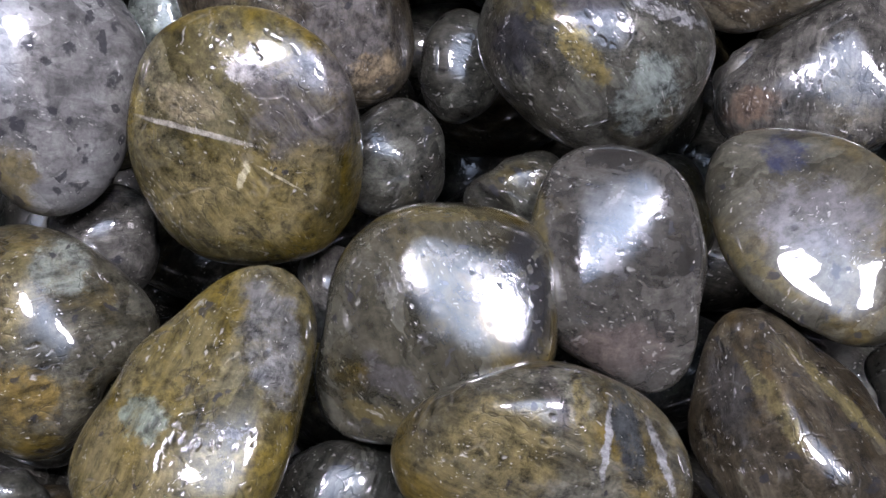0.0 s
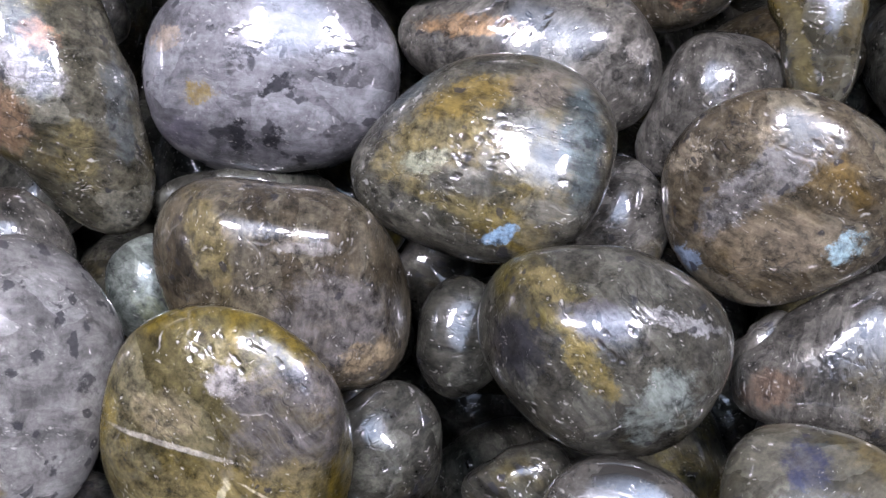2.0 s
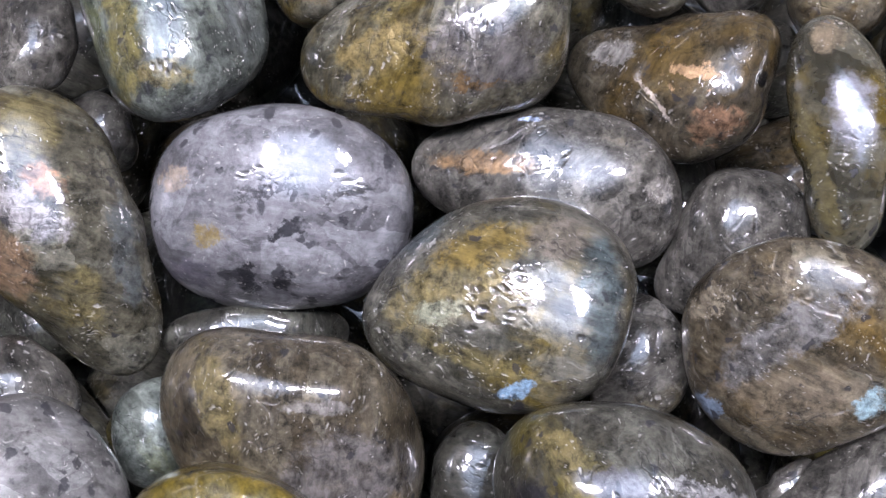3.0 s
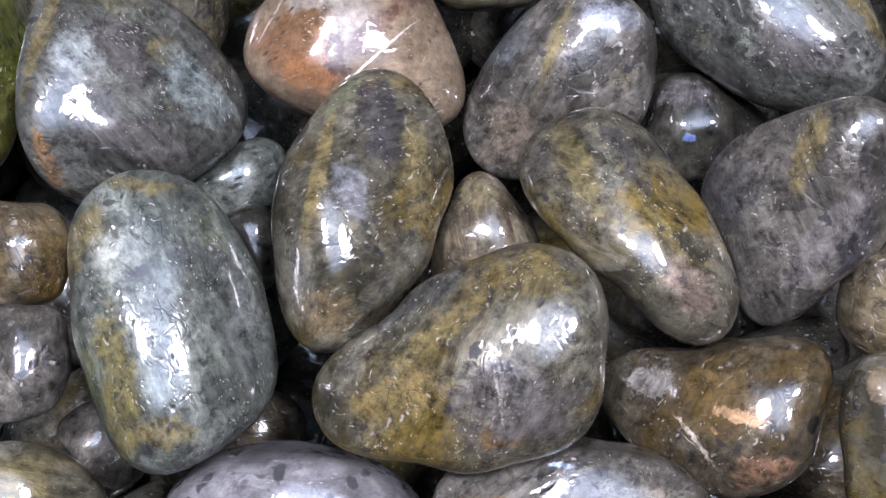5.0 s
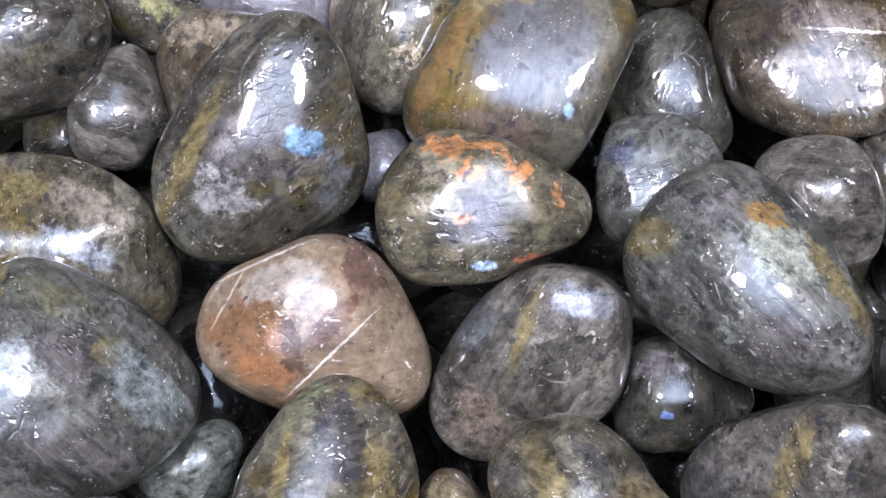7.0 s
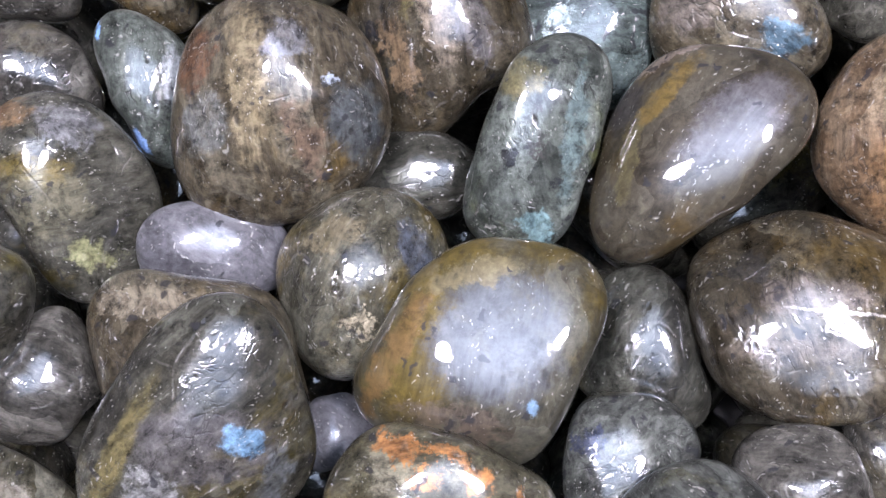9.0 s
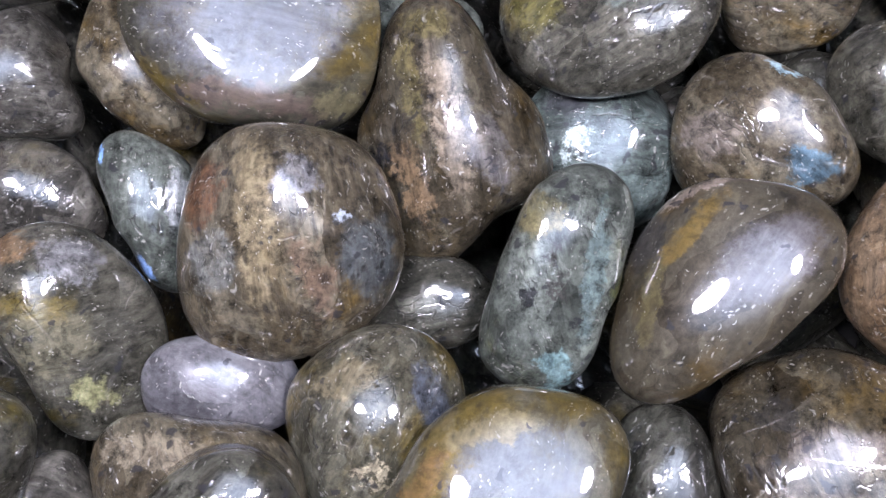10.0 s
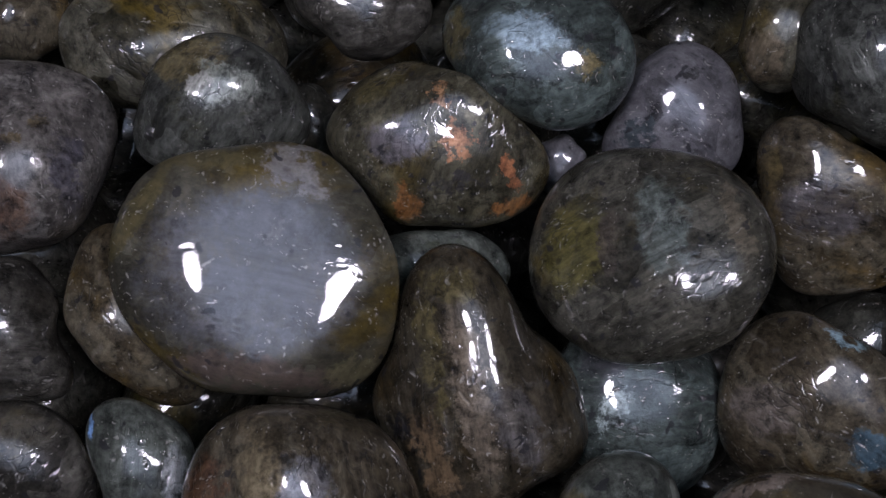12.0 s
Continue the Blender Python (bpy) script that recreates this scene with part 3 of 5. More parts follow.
stone(13.9, 24.5, 13.8, (8, -5, 0), (16.54, -0.07, 0.29, 3.34, -0.91, -0.52, -0.16, 0.45, -0.37, -0.17, 0.2, -0.01, -0.05), 10.15, 13, "olivegrey", "grey stone banded with ochre and pale stripes", 24, lean=(-0.1, 0.39), facets=((0, -0.6, 0.8, 0.82), (0.6, 0.2, 0.8, 0.85)), cuts=1, p=1.99, tilt=(0.0, 0.28), marks=((-7.0, 1.5, 8.4, 7.6, 0, (0.102, 0.084, 0.036), 0.0, 0.4), (-15.2, 5.2, 4.6, 3.0, 40, (0.05, 0.043, 0.022), 0.0, 0.4), (4.9, 7.1, 6.9, 0.9, -80, (0.084, 0.071, 0.031), 0.0, 0.2), (10.6, 4.1, 6.9, 2.0, -80, (0.028, 0.031, 0.031), 0.0, 0.2), (8.0, 2.7, 5.3, 0.5, -98, (0.186, 0.186, 0.18), 0.0, 0.15), (15.2, 1.2, 5.3, 0.7, -72, (0.186, 0.186, 0.18), 0.0, 0.15), (1.3, 9.4, 4.6, 1.1, -70, (0.043, 0.037, 0.031), 0.0, 0.3)))
stone(48.4, 29.9, 10.1, (9, -15, 0), (14.67, -0.39, 0.1, -0.83, -2.08, 0.63, -0.66, -0.08, 0.35, -0.49, -0.04, 0.09, -0.21), 11.33, 14, "darkbrown", "brownish grey polished stone with fine cracks", 71, lean=(0.12, -0.44), facets=((-0.6, 0.2, 0.8, 0.8), (0.6, 0.5, 0.7, 0.82)), cuts=1, p=2.0, tilt=(0.17, 0.13), marks=((-1.8, 3.6, 7.6, 1.1, -62, (0.084, 0.071, 0.031), 0.0, 0.3), (6.3, 4.7, 9.9, 0.8, -50, (0.084, 0.071, 0.031), 0.0, 0.2), (-7.7, 5.4, 6.9, 3.0, -80, (0.03, 0.028, 0.025), 0.0, 0.5)))
stone(-13.8, 22.5, -1.0, (7, 4, 0), (9.59, 0.07, 0.10, 1.44, 0.36, -0.12, -0.15, -0.06, 0.06, -0.01, -0.22, -0.05, -0.15), 6.2, 15, "dark", "small glossy stone deep in a gap of the pile, shade put into its colour", 118)
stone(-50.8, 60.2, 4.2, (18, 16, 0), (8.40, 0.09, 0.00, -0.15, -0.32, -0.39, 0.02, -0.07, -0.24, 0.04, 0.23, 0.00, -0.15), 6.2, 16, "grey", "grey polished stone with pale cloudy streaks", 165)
stone(11.4, 67.9, 4.7, (21, -4, 0), (6.59, 0.07, -0.05, 1.17, 0.93, -0.35, -0.17, 0.10, 0.20, -0.08, -0.12, 0.05, -0.10), 4.1, 17, "dark", "small glossy stone deep in a gap of the pile, shade put into its colour", 32)
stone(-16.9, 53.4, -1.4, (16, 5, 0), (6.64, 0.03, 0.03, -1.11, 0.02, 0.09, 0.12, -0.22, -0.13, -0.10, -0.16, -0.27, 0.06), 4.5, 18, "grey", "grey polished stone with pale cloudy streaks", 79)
stone(68.8, 38.2, -0.3, (11, -20, 0), (5.85, -0.00, 0.04, -0.95, -0.66, 0.36, 0.16, -0.02, 0.17, 0.44, 0.21, 0.17, 0.01), 4.6, 19, "dark", "small glossy stone deep in a gap of the pile, shade put into its colour", 126)
stone(-63.0, 21.4, 0.0, (6, 19, 0), (5.63, 0.06, 0.01, 0.06, -0.29, 0.51, -0.20, -0.54, 0.06, 0.14, 0.09, 0.15, 0.24), 5.3, 20, "dark", "small glossy stone deep in a gap of the pile, shade put into its colour", 173)
stone(-43.5, 95.9, 5.6, (15, 14, 0), (7.30, 0.06, 0.02, -0.82, -0.15, -0.02, 0.09, 0.07, -0.07, 0.04, 0.14, 0.03, 0.11), 5.2, 21, "green", "pale green-grey polished stone", 40)
stone(-30.4, 111.5, 1.0, (20, 10, 0), (8.31, 0.10, 0.11, 4.31, 0.68, 0.17, -0.20, 1.32, 0.17, -0.26, -0.05, 0.28, 0.45), 4.1, 22, "dark", "small glossy stone deep in a gap of the pile, shade put into its colour", 87)
stone(48.1, 88.8, 1.8, (13, -14, 0), (4.78, -0.01, -0.04, 0.01, 1.25, -0.11, -0.13, -0.12, -0.15, 0.07, -0.07, 0.22, -0.22), 3.2, 23, "grey", "grey polished stone with pale cloudy streaks", 134)
stone(-27.1, 129.2, 9.3, (22, 9, 0), (17.81, 0.22, -0.08, 2.19, 0.31, 0.3, -0.07, -0.26, -0.13, -0.04, 0.06, -0.12, -0.03), 12.75, 24, "granite2", "lilac-grey speckled stone with dark blotches", 1, lean=(0.16, 0.29), cuts=1, p=2.46, tilt=(0.15, -0.17), marks=((-4.4, -10.0, 2.4, 1.3, -60, (0.012, 0.012, 0.014), 0.0, 0.5), (1.0, -10.0, 1.5, 1.4, 0, (0.012, 0.012, 0.014), 0.0, 0.5), (1.3, -2.1, 2.4, 0.8, 20, (0.012, 0.012, 0.014), 0.0, 0.6), (9.3, 3.9, 3.8, 0.9, 15, (0.033, 0.031, 0.031), 0.0, 0.7), (-9.7, -3.7, 2.3, 1.7, 0, (0.155, 0.118, 0.043), 0.0, 0.5), (14.7, 10.6, 0.8, 0.8, 0, (0.012, 0.012, 0.014), 0.0, 0.3), (-1.5, 3.5, 5.3, 0.5, 20, (0.031, 0.031, 0.034), 0.0, 0.8), (-12.2, -9.7, 3.4, 2.1, 0, (0.066, 0.062, 0.074), 0.0, 0.8), (-9.0, 5.4, 0.6, 0.6, 0, (0.012, 0.012, 0.014), 0.0, 0.3), (9.1, -0.7, 0.6, 0.9, 0, (0.012, 0.012, 0.014), 0.0, 0.3), (-4.1, -7.5, 0.9, 0.6, 0, (0.012, 0.012, 0.014), 0.0, 0.5), (-15.4, 4.1, 2.1, 1.7, 0, (0.198, 0.161, 0.124), 0.0, 0.6)))
stone(6.5, 113.6, 14.4, (19, -2, 0), (17.13, 0.01, -0.02, 1.93, 0.59, -0.69, -0.06, 0.24, 0.4, -0.18, -0.08, 0.06, 0.11), 10.61, 25, "greenyel", "green-grey stone with an ochre wedge and a blue flash", 20, lean=(0.39, -0.08), cuts=1, p=2.23, tilt=(0.1, -0.2), marks=((-7.5, 2.5, 9.1, 4.7, 28, (0.102, 0.084, 0.036), 0.0, 0.3), (-2.8, 8.4, 6.9, 3.0, 15, (0.105, 0.077, 0.022), 0.0, 0.3), (-2.7, -7.3, 8.4, 1.4, -18, (0.084, 0.071, 0.031), 0.0, 0.3), (-9.1, -0.7, 3.8, 1.8, 10, (0.186, 0.192, 0.136), 0.0, 0.5), (-11.5, 10.4, 5.3, 2.0, 40, (0.037, 0.046, 0.046), 0.0, 0.4), (12.9, 1.8, 8.4, 3.0, -90, (0.046, 0.059, 0.059), 0.0, 0.3), (1.6, -11.0, 2.6, 1.0, 15, (0.149, 0.236, 0.322), 0.0, 0.3), (7.4, 9.6, 4.6, 3.0, 0, (0.099, 0.087, 0.068), 0.0, 0.4)))
stone(49.6, 108.6, 12.2, (17, -16, 0), (16.43, -0.46, 0.04, 1.37, 0.06, 0.48, 0.24, -0.14, -0.21, 0.01, -0.06, -0.08, 0.04), 11.23, 26, "brown", "brownish grey stone with a bluish flash at its rim", 35, p=2.19, lean=(-0.05, 0.47), cuts=1, tilt=(0.14, -0.02), marks=((-1.2, -6.5, 8.4, 4.6, 0, (0.124, 0.102, 0.068), 0.0, 0.4), (8.2, -7.6, 2.9, 1.4, 40, (0.223, 0.322, 0.347), 0.0, 0.6), (-14.0, -7.4, 2.3, 1.2, -60, (0.136, 0.174, 0.223), 0.0, 0.5), (-12.6, 7.8, 3.0, 1.5, 30, (0.174, 0.149, 0.105), 0.2, 0.8), (-2.1, 2.3, 11.4, 3.0, 30, (0.105, 0.102, 0.096), 0.0, 0.6)))
stone(14.7, 134.3, 8.4, (24, -5, 0), (15.14, 0.27, 0.05, 4.15, -1.96, -1.14, 0.2, 0.63, -0.75, -0.64, 0.49, 0.25, -0.17), 8.38, 27, "grey", "grey polished stone with pale cloudy streaks", 142, p=2.42, lean=(-0.12, 0.17), tilt=(0.12, -0.21), marks=((-10.8, 3.9, 7.2, 1.8, -3, (0.136, 0.087, 0.043), 0.0, 0.4), (-3.9, 9.9, 1.7, 0.4, 0, (0.279, 0.341, 0.465), 0.0, 0.2), (15.3, -0.9, 2.3, 1.7, 0, (0.153, 0.143, 0.124), 0.0, 0.8)))
stone(-58.0, 124.2, 14.7, (21, 19, 0), (15.75, 0.04, -0.09, -2.51, -4.51, -0.56, -0.74, -0.91, 1.07, 0.06, 0.59, 0.41, 0.25), 8.5, 28, "olivegrey", "wrinkled grey stone with rusty and ochre patches", 9, lean=(0.1, -0.1), facets=((0.6, 0.2, 0.75, 0.8), (-0.3, -0.6, 0.8, 0.85)), lumps=0.05, cuts=1, marks=((-7.4, -6.0, 5.3, 3.8, -50, (0.120, 0.080, 0.047), 0.00, 0.50), (-5.9, 14.4, 4.6, 3.8, 0, (0.084, 0.071, 0.031), 0.00, 0.40), (3.9, -9.5, 4.6, 3.4, -60, (0.084, 0.071, 0.031), 0.00, 0.50), (-5.3, 2.4, 6.1, 3.0, -30, (0.172, 0.161, 0.155), 0.15, 1.00), (-3.5, 6.7, 3.0, 1.9, -20, (0.124, 0.068, 0.037), 0.00, 0.50), (9.4, -2.1, 8.4, 1.8, -75, (0.053, 0.059, 0.056), 0.00, 0.40),))
stone(-61.0, 99.9, 14.8, (14, 20, 0), (7.74, 0.07, 0.01, 0.35, -0.50, 0.35, -0.22, -0.10, -0.18, 0.07, 0.19, -0.02, -0.19), 5.5, 29, "grey", "grey polished stone with pale cloudy streaks", 56)
stone(41.5, 125.4, 7.2, (21, -13, 0), (11.24, 0.02, -0.01, 0.02, 1.4, 0.15, -0.87, -0.41, 0.43, 0.17, -0.18, -0.23, -0.2), 7.91, 30, "grey", "grey polished stone with pale cloudy streaks", 103, p=2.0, lean=(0.08, 0.05), tilt=(-0.32, 0.21))
stone(27.1, 108.2, 3.3, (16, -8, 0), (8.56, 0.00, -0.02, -1.20, 0.40, 0.25, -0.38, -0.11, -0.06, 0.10, 0.21, -0.13, -0.04), 5.6, 31, "grey", "grey polished stone with pale cloudy streaks", 150)
stone(55.5, 139.9, 17.3, (14, -17, 0), (10.89, 0.04, 0.36, -4.88, -0.22, 0.26, 0.43, 1.5, 0.11, -0.4, -0.44, -0.44, -0.02), 5.67, 32, "olivegrey", "grey-olive polished stone with yellowish streaks", 17, silvery=0.3, p=2.63, lean=(0.08, 0.01), tilt=(0.16, 0.05), marks=((-3.5, -6.1, 9.1, 1.4, -80, (0.084, 0.071, 0.031), 0.0, 0.3), (1.8, 1.2, 6.1, 3.4, -90, (0.167, 0.167, 0.18), 0.0, 0.4), (-0.4, 13.5, 3.0, 2.3, 0, (0.155, 0.124, 0.081), 0.0, 0.4)))
stone(-44.4, 160.8, 20.0, (20, 16, 0), (16.81, 0.46, -0.19, -2.84, -2.17, 0.63, 0.01, 0.11, 0.09, -0.31, -0.3, -0.18, 0.2), 10.06, 33, "green", "tall pale green-grey stone with an ochre flank", 64, p=2.31, lean=(-0.0, -0.41), facets=((0.55, 0.3, 0.8, 0.82), (-0.75, -0.1, 0.65, 0.84)), cuts=0, tilt=(0.21, -0.31), marks=((-5.8, -9.0, 9.9, 2.4, -78, (0.099, 0.087, 0.031), 0.0, 0.4), (-12.1, 9.5, 5.3, 1.8, 70, (0.084, 0.071, 0.031), 0.0, 0.4), (-6.9, 8.6, 3.8, 3.0, 0, (0.118, 0.127, 0.105), 0.0, 0.4), (-5.4, 17.7, 5.3, 1.1, 0, (0.084, 0.071, 0.031), 0.0, 0.3), (4.3, 8.7, 5.0, 1.4, -10, (0.037, 0.04, 0.037), 0.0, 0.9), (10.7, -2.0, 9.1, 3.0, -80, (0.062, 0.068, 0.062), 0.0, 0.5), (1.0, -13.8, 3.8, 2.0, 0, (0.102, 0.084, 0.036), 0.0, 0.5)))
stone(-2.1, 154.4, 20.0, (19, 2, 0), (17.03, 0.38, -0.09, 2.43, 2.56, -1.3, -1.1, -0.18, 0.6, -0.38, -0.92, -0.14, 0.22), 8.96, 34, "olivegrey", "grey-olive polished stone with yellowish streaks", 111, lean=(0.41, -0.0), facets=((-0.5, 0.6, 0.8, 0.8), (0.3, -0.5, 0.9, 0.86)), cuts=1, p=2.21, tilt=(0.34, -0.02), marks=((-10.5, -4.2, 5.7, 3.4, 15, (0.105, 0.081, 0.031), 0.0, 0.4), (-4.5, 5.0, 8.4, 1.4, 40, (0.102, 0.084, 0.036), 0.0, 0.3), (8.3, 11.6, 6.1, 1.5, 12, (0.084, 0.071, 0.031), 0.0, 0.4), (4.7, -4.0, 8.4, 6.1, 0, (0.072, 0.067, 0.062), 0.0, 0.4), (-6.8, 9.5, 9.1, 1.7, 33, (0.034, 0.036, 0.032), 0.1, 0.6), (4.0, -9.0, 3.8, 0.7, 0, (0.081, 0.05, 0.019), 0.0, 0.7), (3.2, -2.5, 5.3, 0.2, -80, (0.166, 0.155, 0.136), 0.0, 0.15)))
stone(-18.4, 177.0, 19.8, (15, 5, 0), (15.48, 0.11, 0.21, -3.47, 2.05, 0.22, 0.35, 0.56, -0.74, -0.28, 0.14, -0.17, 0.38), 8.68, 35, "olivegrey", "grey-olive polished stone with yellowish streaks", 158, lean=(-0.21, -0.43), facets=((0.6, 0.1, 0.8, 0.82), (-0.7, 0, 0.75, 0.82)), cuts=1, p=2.06, tilt=(-0.14, -0.16), marks=((-5.6, 3.8, 10.7, 1.1, -100, (0.102, 0.084, 0.036), 0.0, 0.2), (7.9, 5.8, 7.6, 1.7, -82, (0.102, 0.084, 0.036), 0.0, 0.3), (2.6, 11.9, 6.5, 3.0, -80, (0.026, 0.024, 0.024), 0.0, 0.6), (-0.9, 1.6, 4.6, 2.3, -70, (0.099, 0.102, 0.105), 0.0, 0.4), (-3.8, -15.0, 3.8, 3.0, 0, (0.093, 0.071, 0.037), 0.0, 0.5), (-2.2, 16.4, 4.6, 1.5, 50, (0.081, 0.087, 0.05), 0.0, 0.4)))
stone(20.2, 175.5, 20.9, (14, -7, 0), (13.54, -0.19, 0.5, -0.95, -5.04, -0.74, -0.03, -0.97, 0.58, 0.35, 0.65, 0.19, 0.0), 8.21, 36, "olivegrey", "grey-olive polished stone with yellowish streaks", 25, lean=(-0.14, -0.34), facets=((0.6, 0.45, 0.75, 0.8), (-0.6, -0.5, 0.7, 0.82)), cuts=1, p=2.0, tilt=(0.18, -0.12), marks=((-7.2, 7.2, 7.6, 2.0, -68, (0.084, 0.071, 0.031), 0.0, 0.3), (3.3, -0.8, 9.9, 0.8, -58, (0.102, 0.084, 0.036), 0.0, 0.2), (7.2, -10.0, 4.2, 2.9, -45, (0.118, 0.093, 0.071), 0.0, 0.6), (-0.6, 7.8, 5.7, 1.4, -60, (0.031, 0.03, 0.028), 0.1, 0.7), (-12.6, 8.1, 2.7, 2.1, 0, (0.043, 0.04, 0.034), 0.0, 0.7)))
stone(47.1, 180.1, 15.1, (15, -15, 0), (14.94, -0.46, 0.2, 0.33, 2.09, 0.95, 1.19, -0.24, -0.74, -0.35, 0.62, 0.36, 0.14), 10.4, 37, "grey", "grey polished stone with pale cloudy streaks", 72, lean=(0.43, 0.48), facets=((-0.5, 0.4, 0.8, 0.82), (0.5, -0.5, 0.75, 0.82)), cuts=1, p=2.02, tilt=(0.05, 0.14), marks=((0.1, 6.9, 6.5, 1.8, 68, (0.102, 0.084, 0.036), 0.0, 0.3), (2.3, -5.2, 9.9, 2.3, 48, (0.106, 0.099, 0.093), 0.0, 0.4), (-11.1, 2.8, 3.8, 4.6, 0, (0.031, 0.031, 0.031), 0.0, 0.5), (5.1, -6.9, 5.3, 1.5, 55, (0.031, 0.03, 0.034), 0.0, 0.4)))
stone(33.6, 150.3, 11.2, (17, -10, 0), (13.36, -0.1, -0.31, 2.38, 0.0, -0.84, 1.39, -0.03, -0.07, -0.22, 0.56, -0.4, -0.07), 8.68, 38, "darkbrown", "rough brown stone with a small dark hole", 119, lean=(0.32, 0.17), cuts=1, p=2.04, tilt=(0.28, -0.43), marks=((1.7, -0.0, 3.8, 1.4, 0, (0.248, 0.161, 0.087), 0.15, 0.9), (-3.8, -3.7, 4.6, 0.3, -55, (0.248, 0.211, 0.174), 0.1, 0.2), (4.4, -7.2, 3.8, 2.3, 0, (0.124, 0.074, 0.043), 0.0, 0.8), (-9.8, 5.3, 3.8, 1.9, 0, (0.124, 0.118, 0.105), 0.1, 1.0), (11.7, -1.3, 1.2, 0.8, 60, (0.002, 0.002, 0.002), 0.6, 0.15)))
stone(47.1, 161.9, -2.4, (9, -14, 0), (6.82, 0.05, -0.04, 2.18, 0.55, -0.43, 0.05, 0.41, 0.29, -0.16, -0.19, 0.04, -0.24), 4.2, 39, "dark", "small glossy stone deep in a gap of the pile, shade put into its colour", 166)
stone(58.8, 166.3, 12.9, (11, -19, 0), (8.62, -0.13, 0.03, -0.51, 0.60, -0.23, 0.02, -0.05, -0.11, 0.02, -0.02, -0.01, 0.04), 6.3, 40, "brown", "brownish grey polished stone with fine cracks", 33, marks=((-1.9, -0.8, 5.3, 3.8, 0, (0.105, 0.087, 0.050), 0.00, 0.60),))
stone(-0.2, 174.8, 10.7, (14, -1, 0), (8.67, 0.04, -0.08, -0.75, 0.03, 0.4, -1.06, 0.04, 0.07, -0.06, 0.23, -0.08, -0.15), 6.03, 41, "brown", "brownish grey polished stone with fine cracks", 80, p=2.59, lean=(-0.16, -0.08), tilt=(0.22, 0.15), marks=((-1.4, 7.1, 3.8, 2.1, 0, (0.099, 0.087, 0.05), 0.0, 0.6),))
stone(11.6, 201.0, 8.6, (12, -4, 0), (14.49, 0.0, 0.12, 0.39, 2.44, 0.11, -0.44, -0.44, 0.12, -0.07, -0.07, -0.12, -0.11), 9.47, 42, "grey", "grey polished stone with pale cloudy streaks", 127, lean=(0.29, 0.49), cuts=1, p=2.0, tilt=(0.17, 0.11), marks=((-1.3, 4.5, 7.6, 1.1, 68, (0.084, 0.071, 0.031), 0.0, 0.3), (7.3, 8.4, 4.6, 2.4, -10, (0.13, 0.14, 0.155), 0.0, 0.5), (-7.7, -7.5, 4.6, 3.4, -60, (0.105, 0.087, 0.068), 0.0, 0.6), (-8.2, 6.3, 4.6, 3.0, 60, (0.056, 0.062, 0.062), 0.0, 0.5)))
stone(-20.2, 205.1, 13.2, (13, 6, 0), (15.1, 0.19, 0.21, 2.06, -0.88, -0.88, -0.87, 0.24, -0.59, -0.24, -0.04, -0.12, -0.04), 8.96, 43, "tan", "tan stone with a rust-brown end and pale veins", 174, lean=(0.02, 0.1), p=2.42, tilt=(-0.05, -0.07), marks=((-4.9, 6.9, 6.1, 2.7, 20, (0.211, 0.192, 0.161), 0.0, 0.3), (-9.4, -1.1, 6.7, 5.0, -25, (0.14, 0.072, 0.034), 0.0, 0.35), (-6.9, -5.8, 4.6, 2.7, -20, (0.16, 0.078, 0.034), 0.0, 0.4), (-8.7, 2.1, 4.2, 1.7, 0, (0.099, 0.056, 0.025), 0.0, 0.6), (2.4, 1.5, 6.1, 1.7, 40, (0.056, 0.025, 0.014), 0.0, 0.4), (6.6, 8.8, 4.6, 2.6, -55, (0.062, 0.037, 0.028), 0.0, 0.6), (-3.5, -1.8, 4.7, 1.3, -75, (0.043, 0.025, 0.019), 0.0, 0.5), (2.5, -2.9, 9.1, 0.2, 45, (0.332, 0.31, 0.273), 0.0, 0.06), (-12.7, 4.3, 5.3, 0.2, 62, (0.31, 0.26, 0.211), 0.0, 0.06), (-7.8, 9.9, 8.4, 0.2, 24, (0.332, 0.31, 0.273), 0.0, 0.06)))
stone(-54.7, 197.0, 15.7, (20, 17, 0), (16.7, 0.44, -0.17, -0.31, -0.9, 1.83, -0.08, -0.21, -0.04, -0.05, -0.13, 0.24, 0.06), 11.15, 44, "greengrey", "green-grey glossy stone with cloudy patches", 40, lean=(-0.36, -0.21), facets=((0.5, 0.3, 0.8, 0.85), (0, -0.6, 0.8, 0.86)), cuts=1, p=2.59, tilt=(-0.01, -0.29), marks=((-12.1, 6.9, 10.7, 1.1, -100, (0.102, 0.084, 0.036), 0.0, 0.25), (-9.5, -12.1, 4.2, 1.2, -60, (0.136, 0.077, 0.031), 0.0, 0.3), (-7.1, 4.2, 3.8, 3.0, 0, (0.13, 0.143, 0.136), 0.0, 0.5), (5.0, 5.6, 2.7, 1.9, -20, (0.084, 0.071, 0.031), 0.0, 0.5), (9.8, 1.2, 6.9, 3.4, -40, (0.105, 0.127, 0.121), 0.0, 0.4), (-1.0, 5.7, 5.3, 3.0, -45, (0.06, 0.056, 0.053), 0.0, 0.6), (2.6, -7.7, 9.1, 3.0, -10, (0.053, 0.05, 0.046), 0.0, 0.6)))
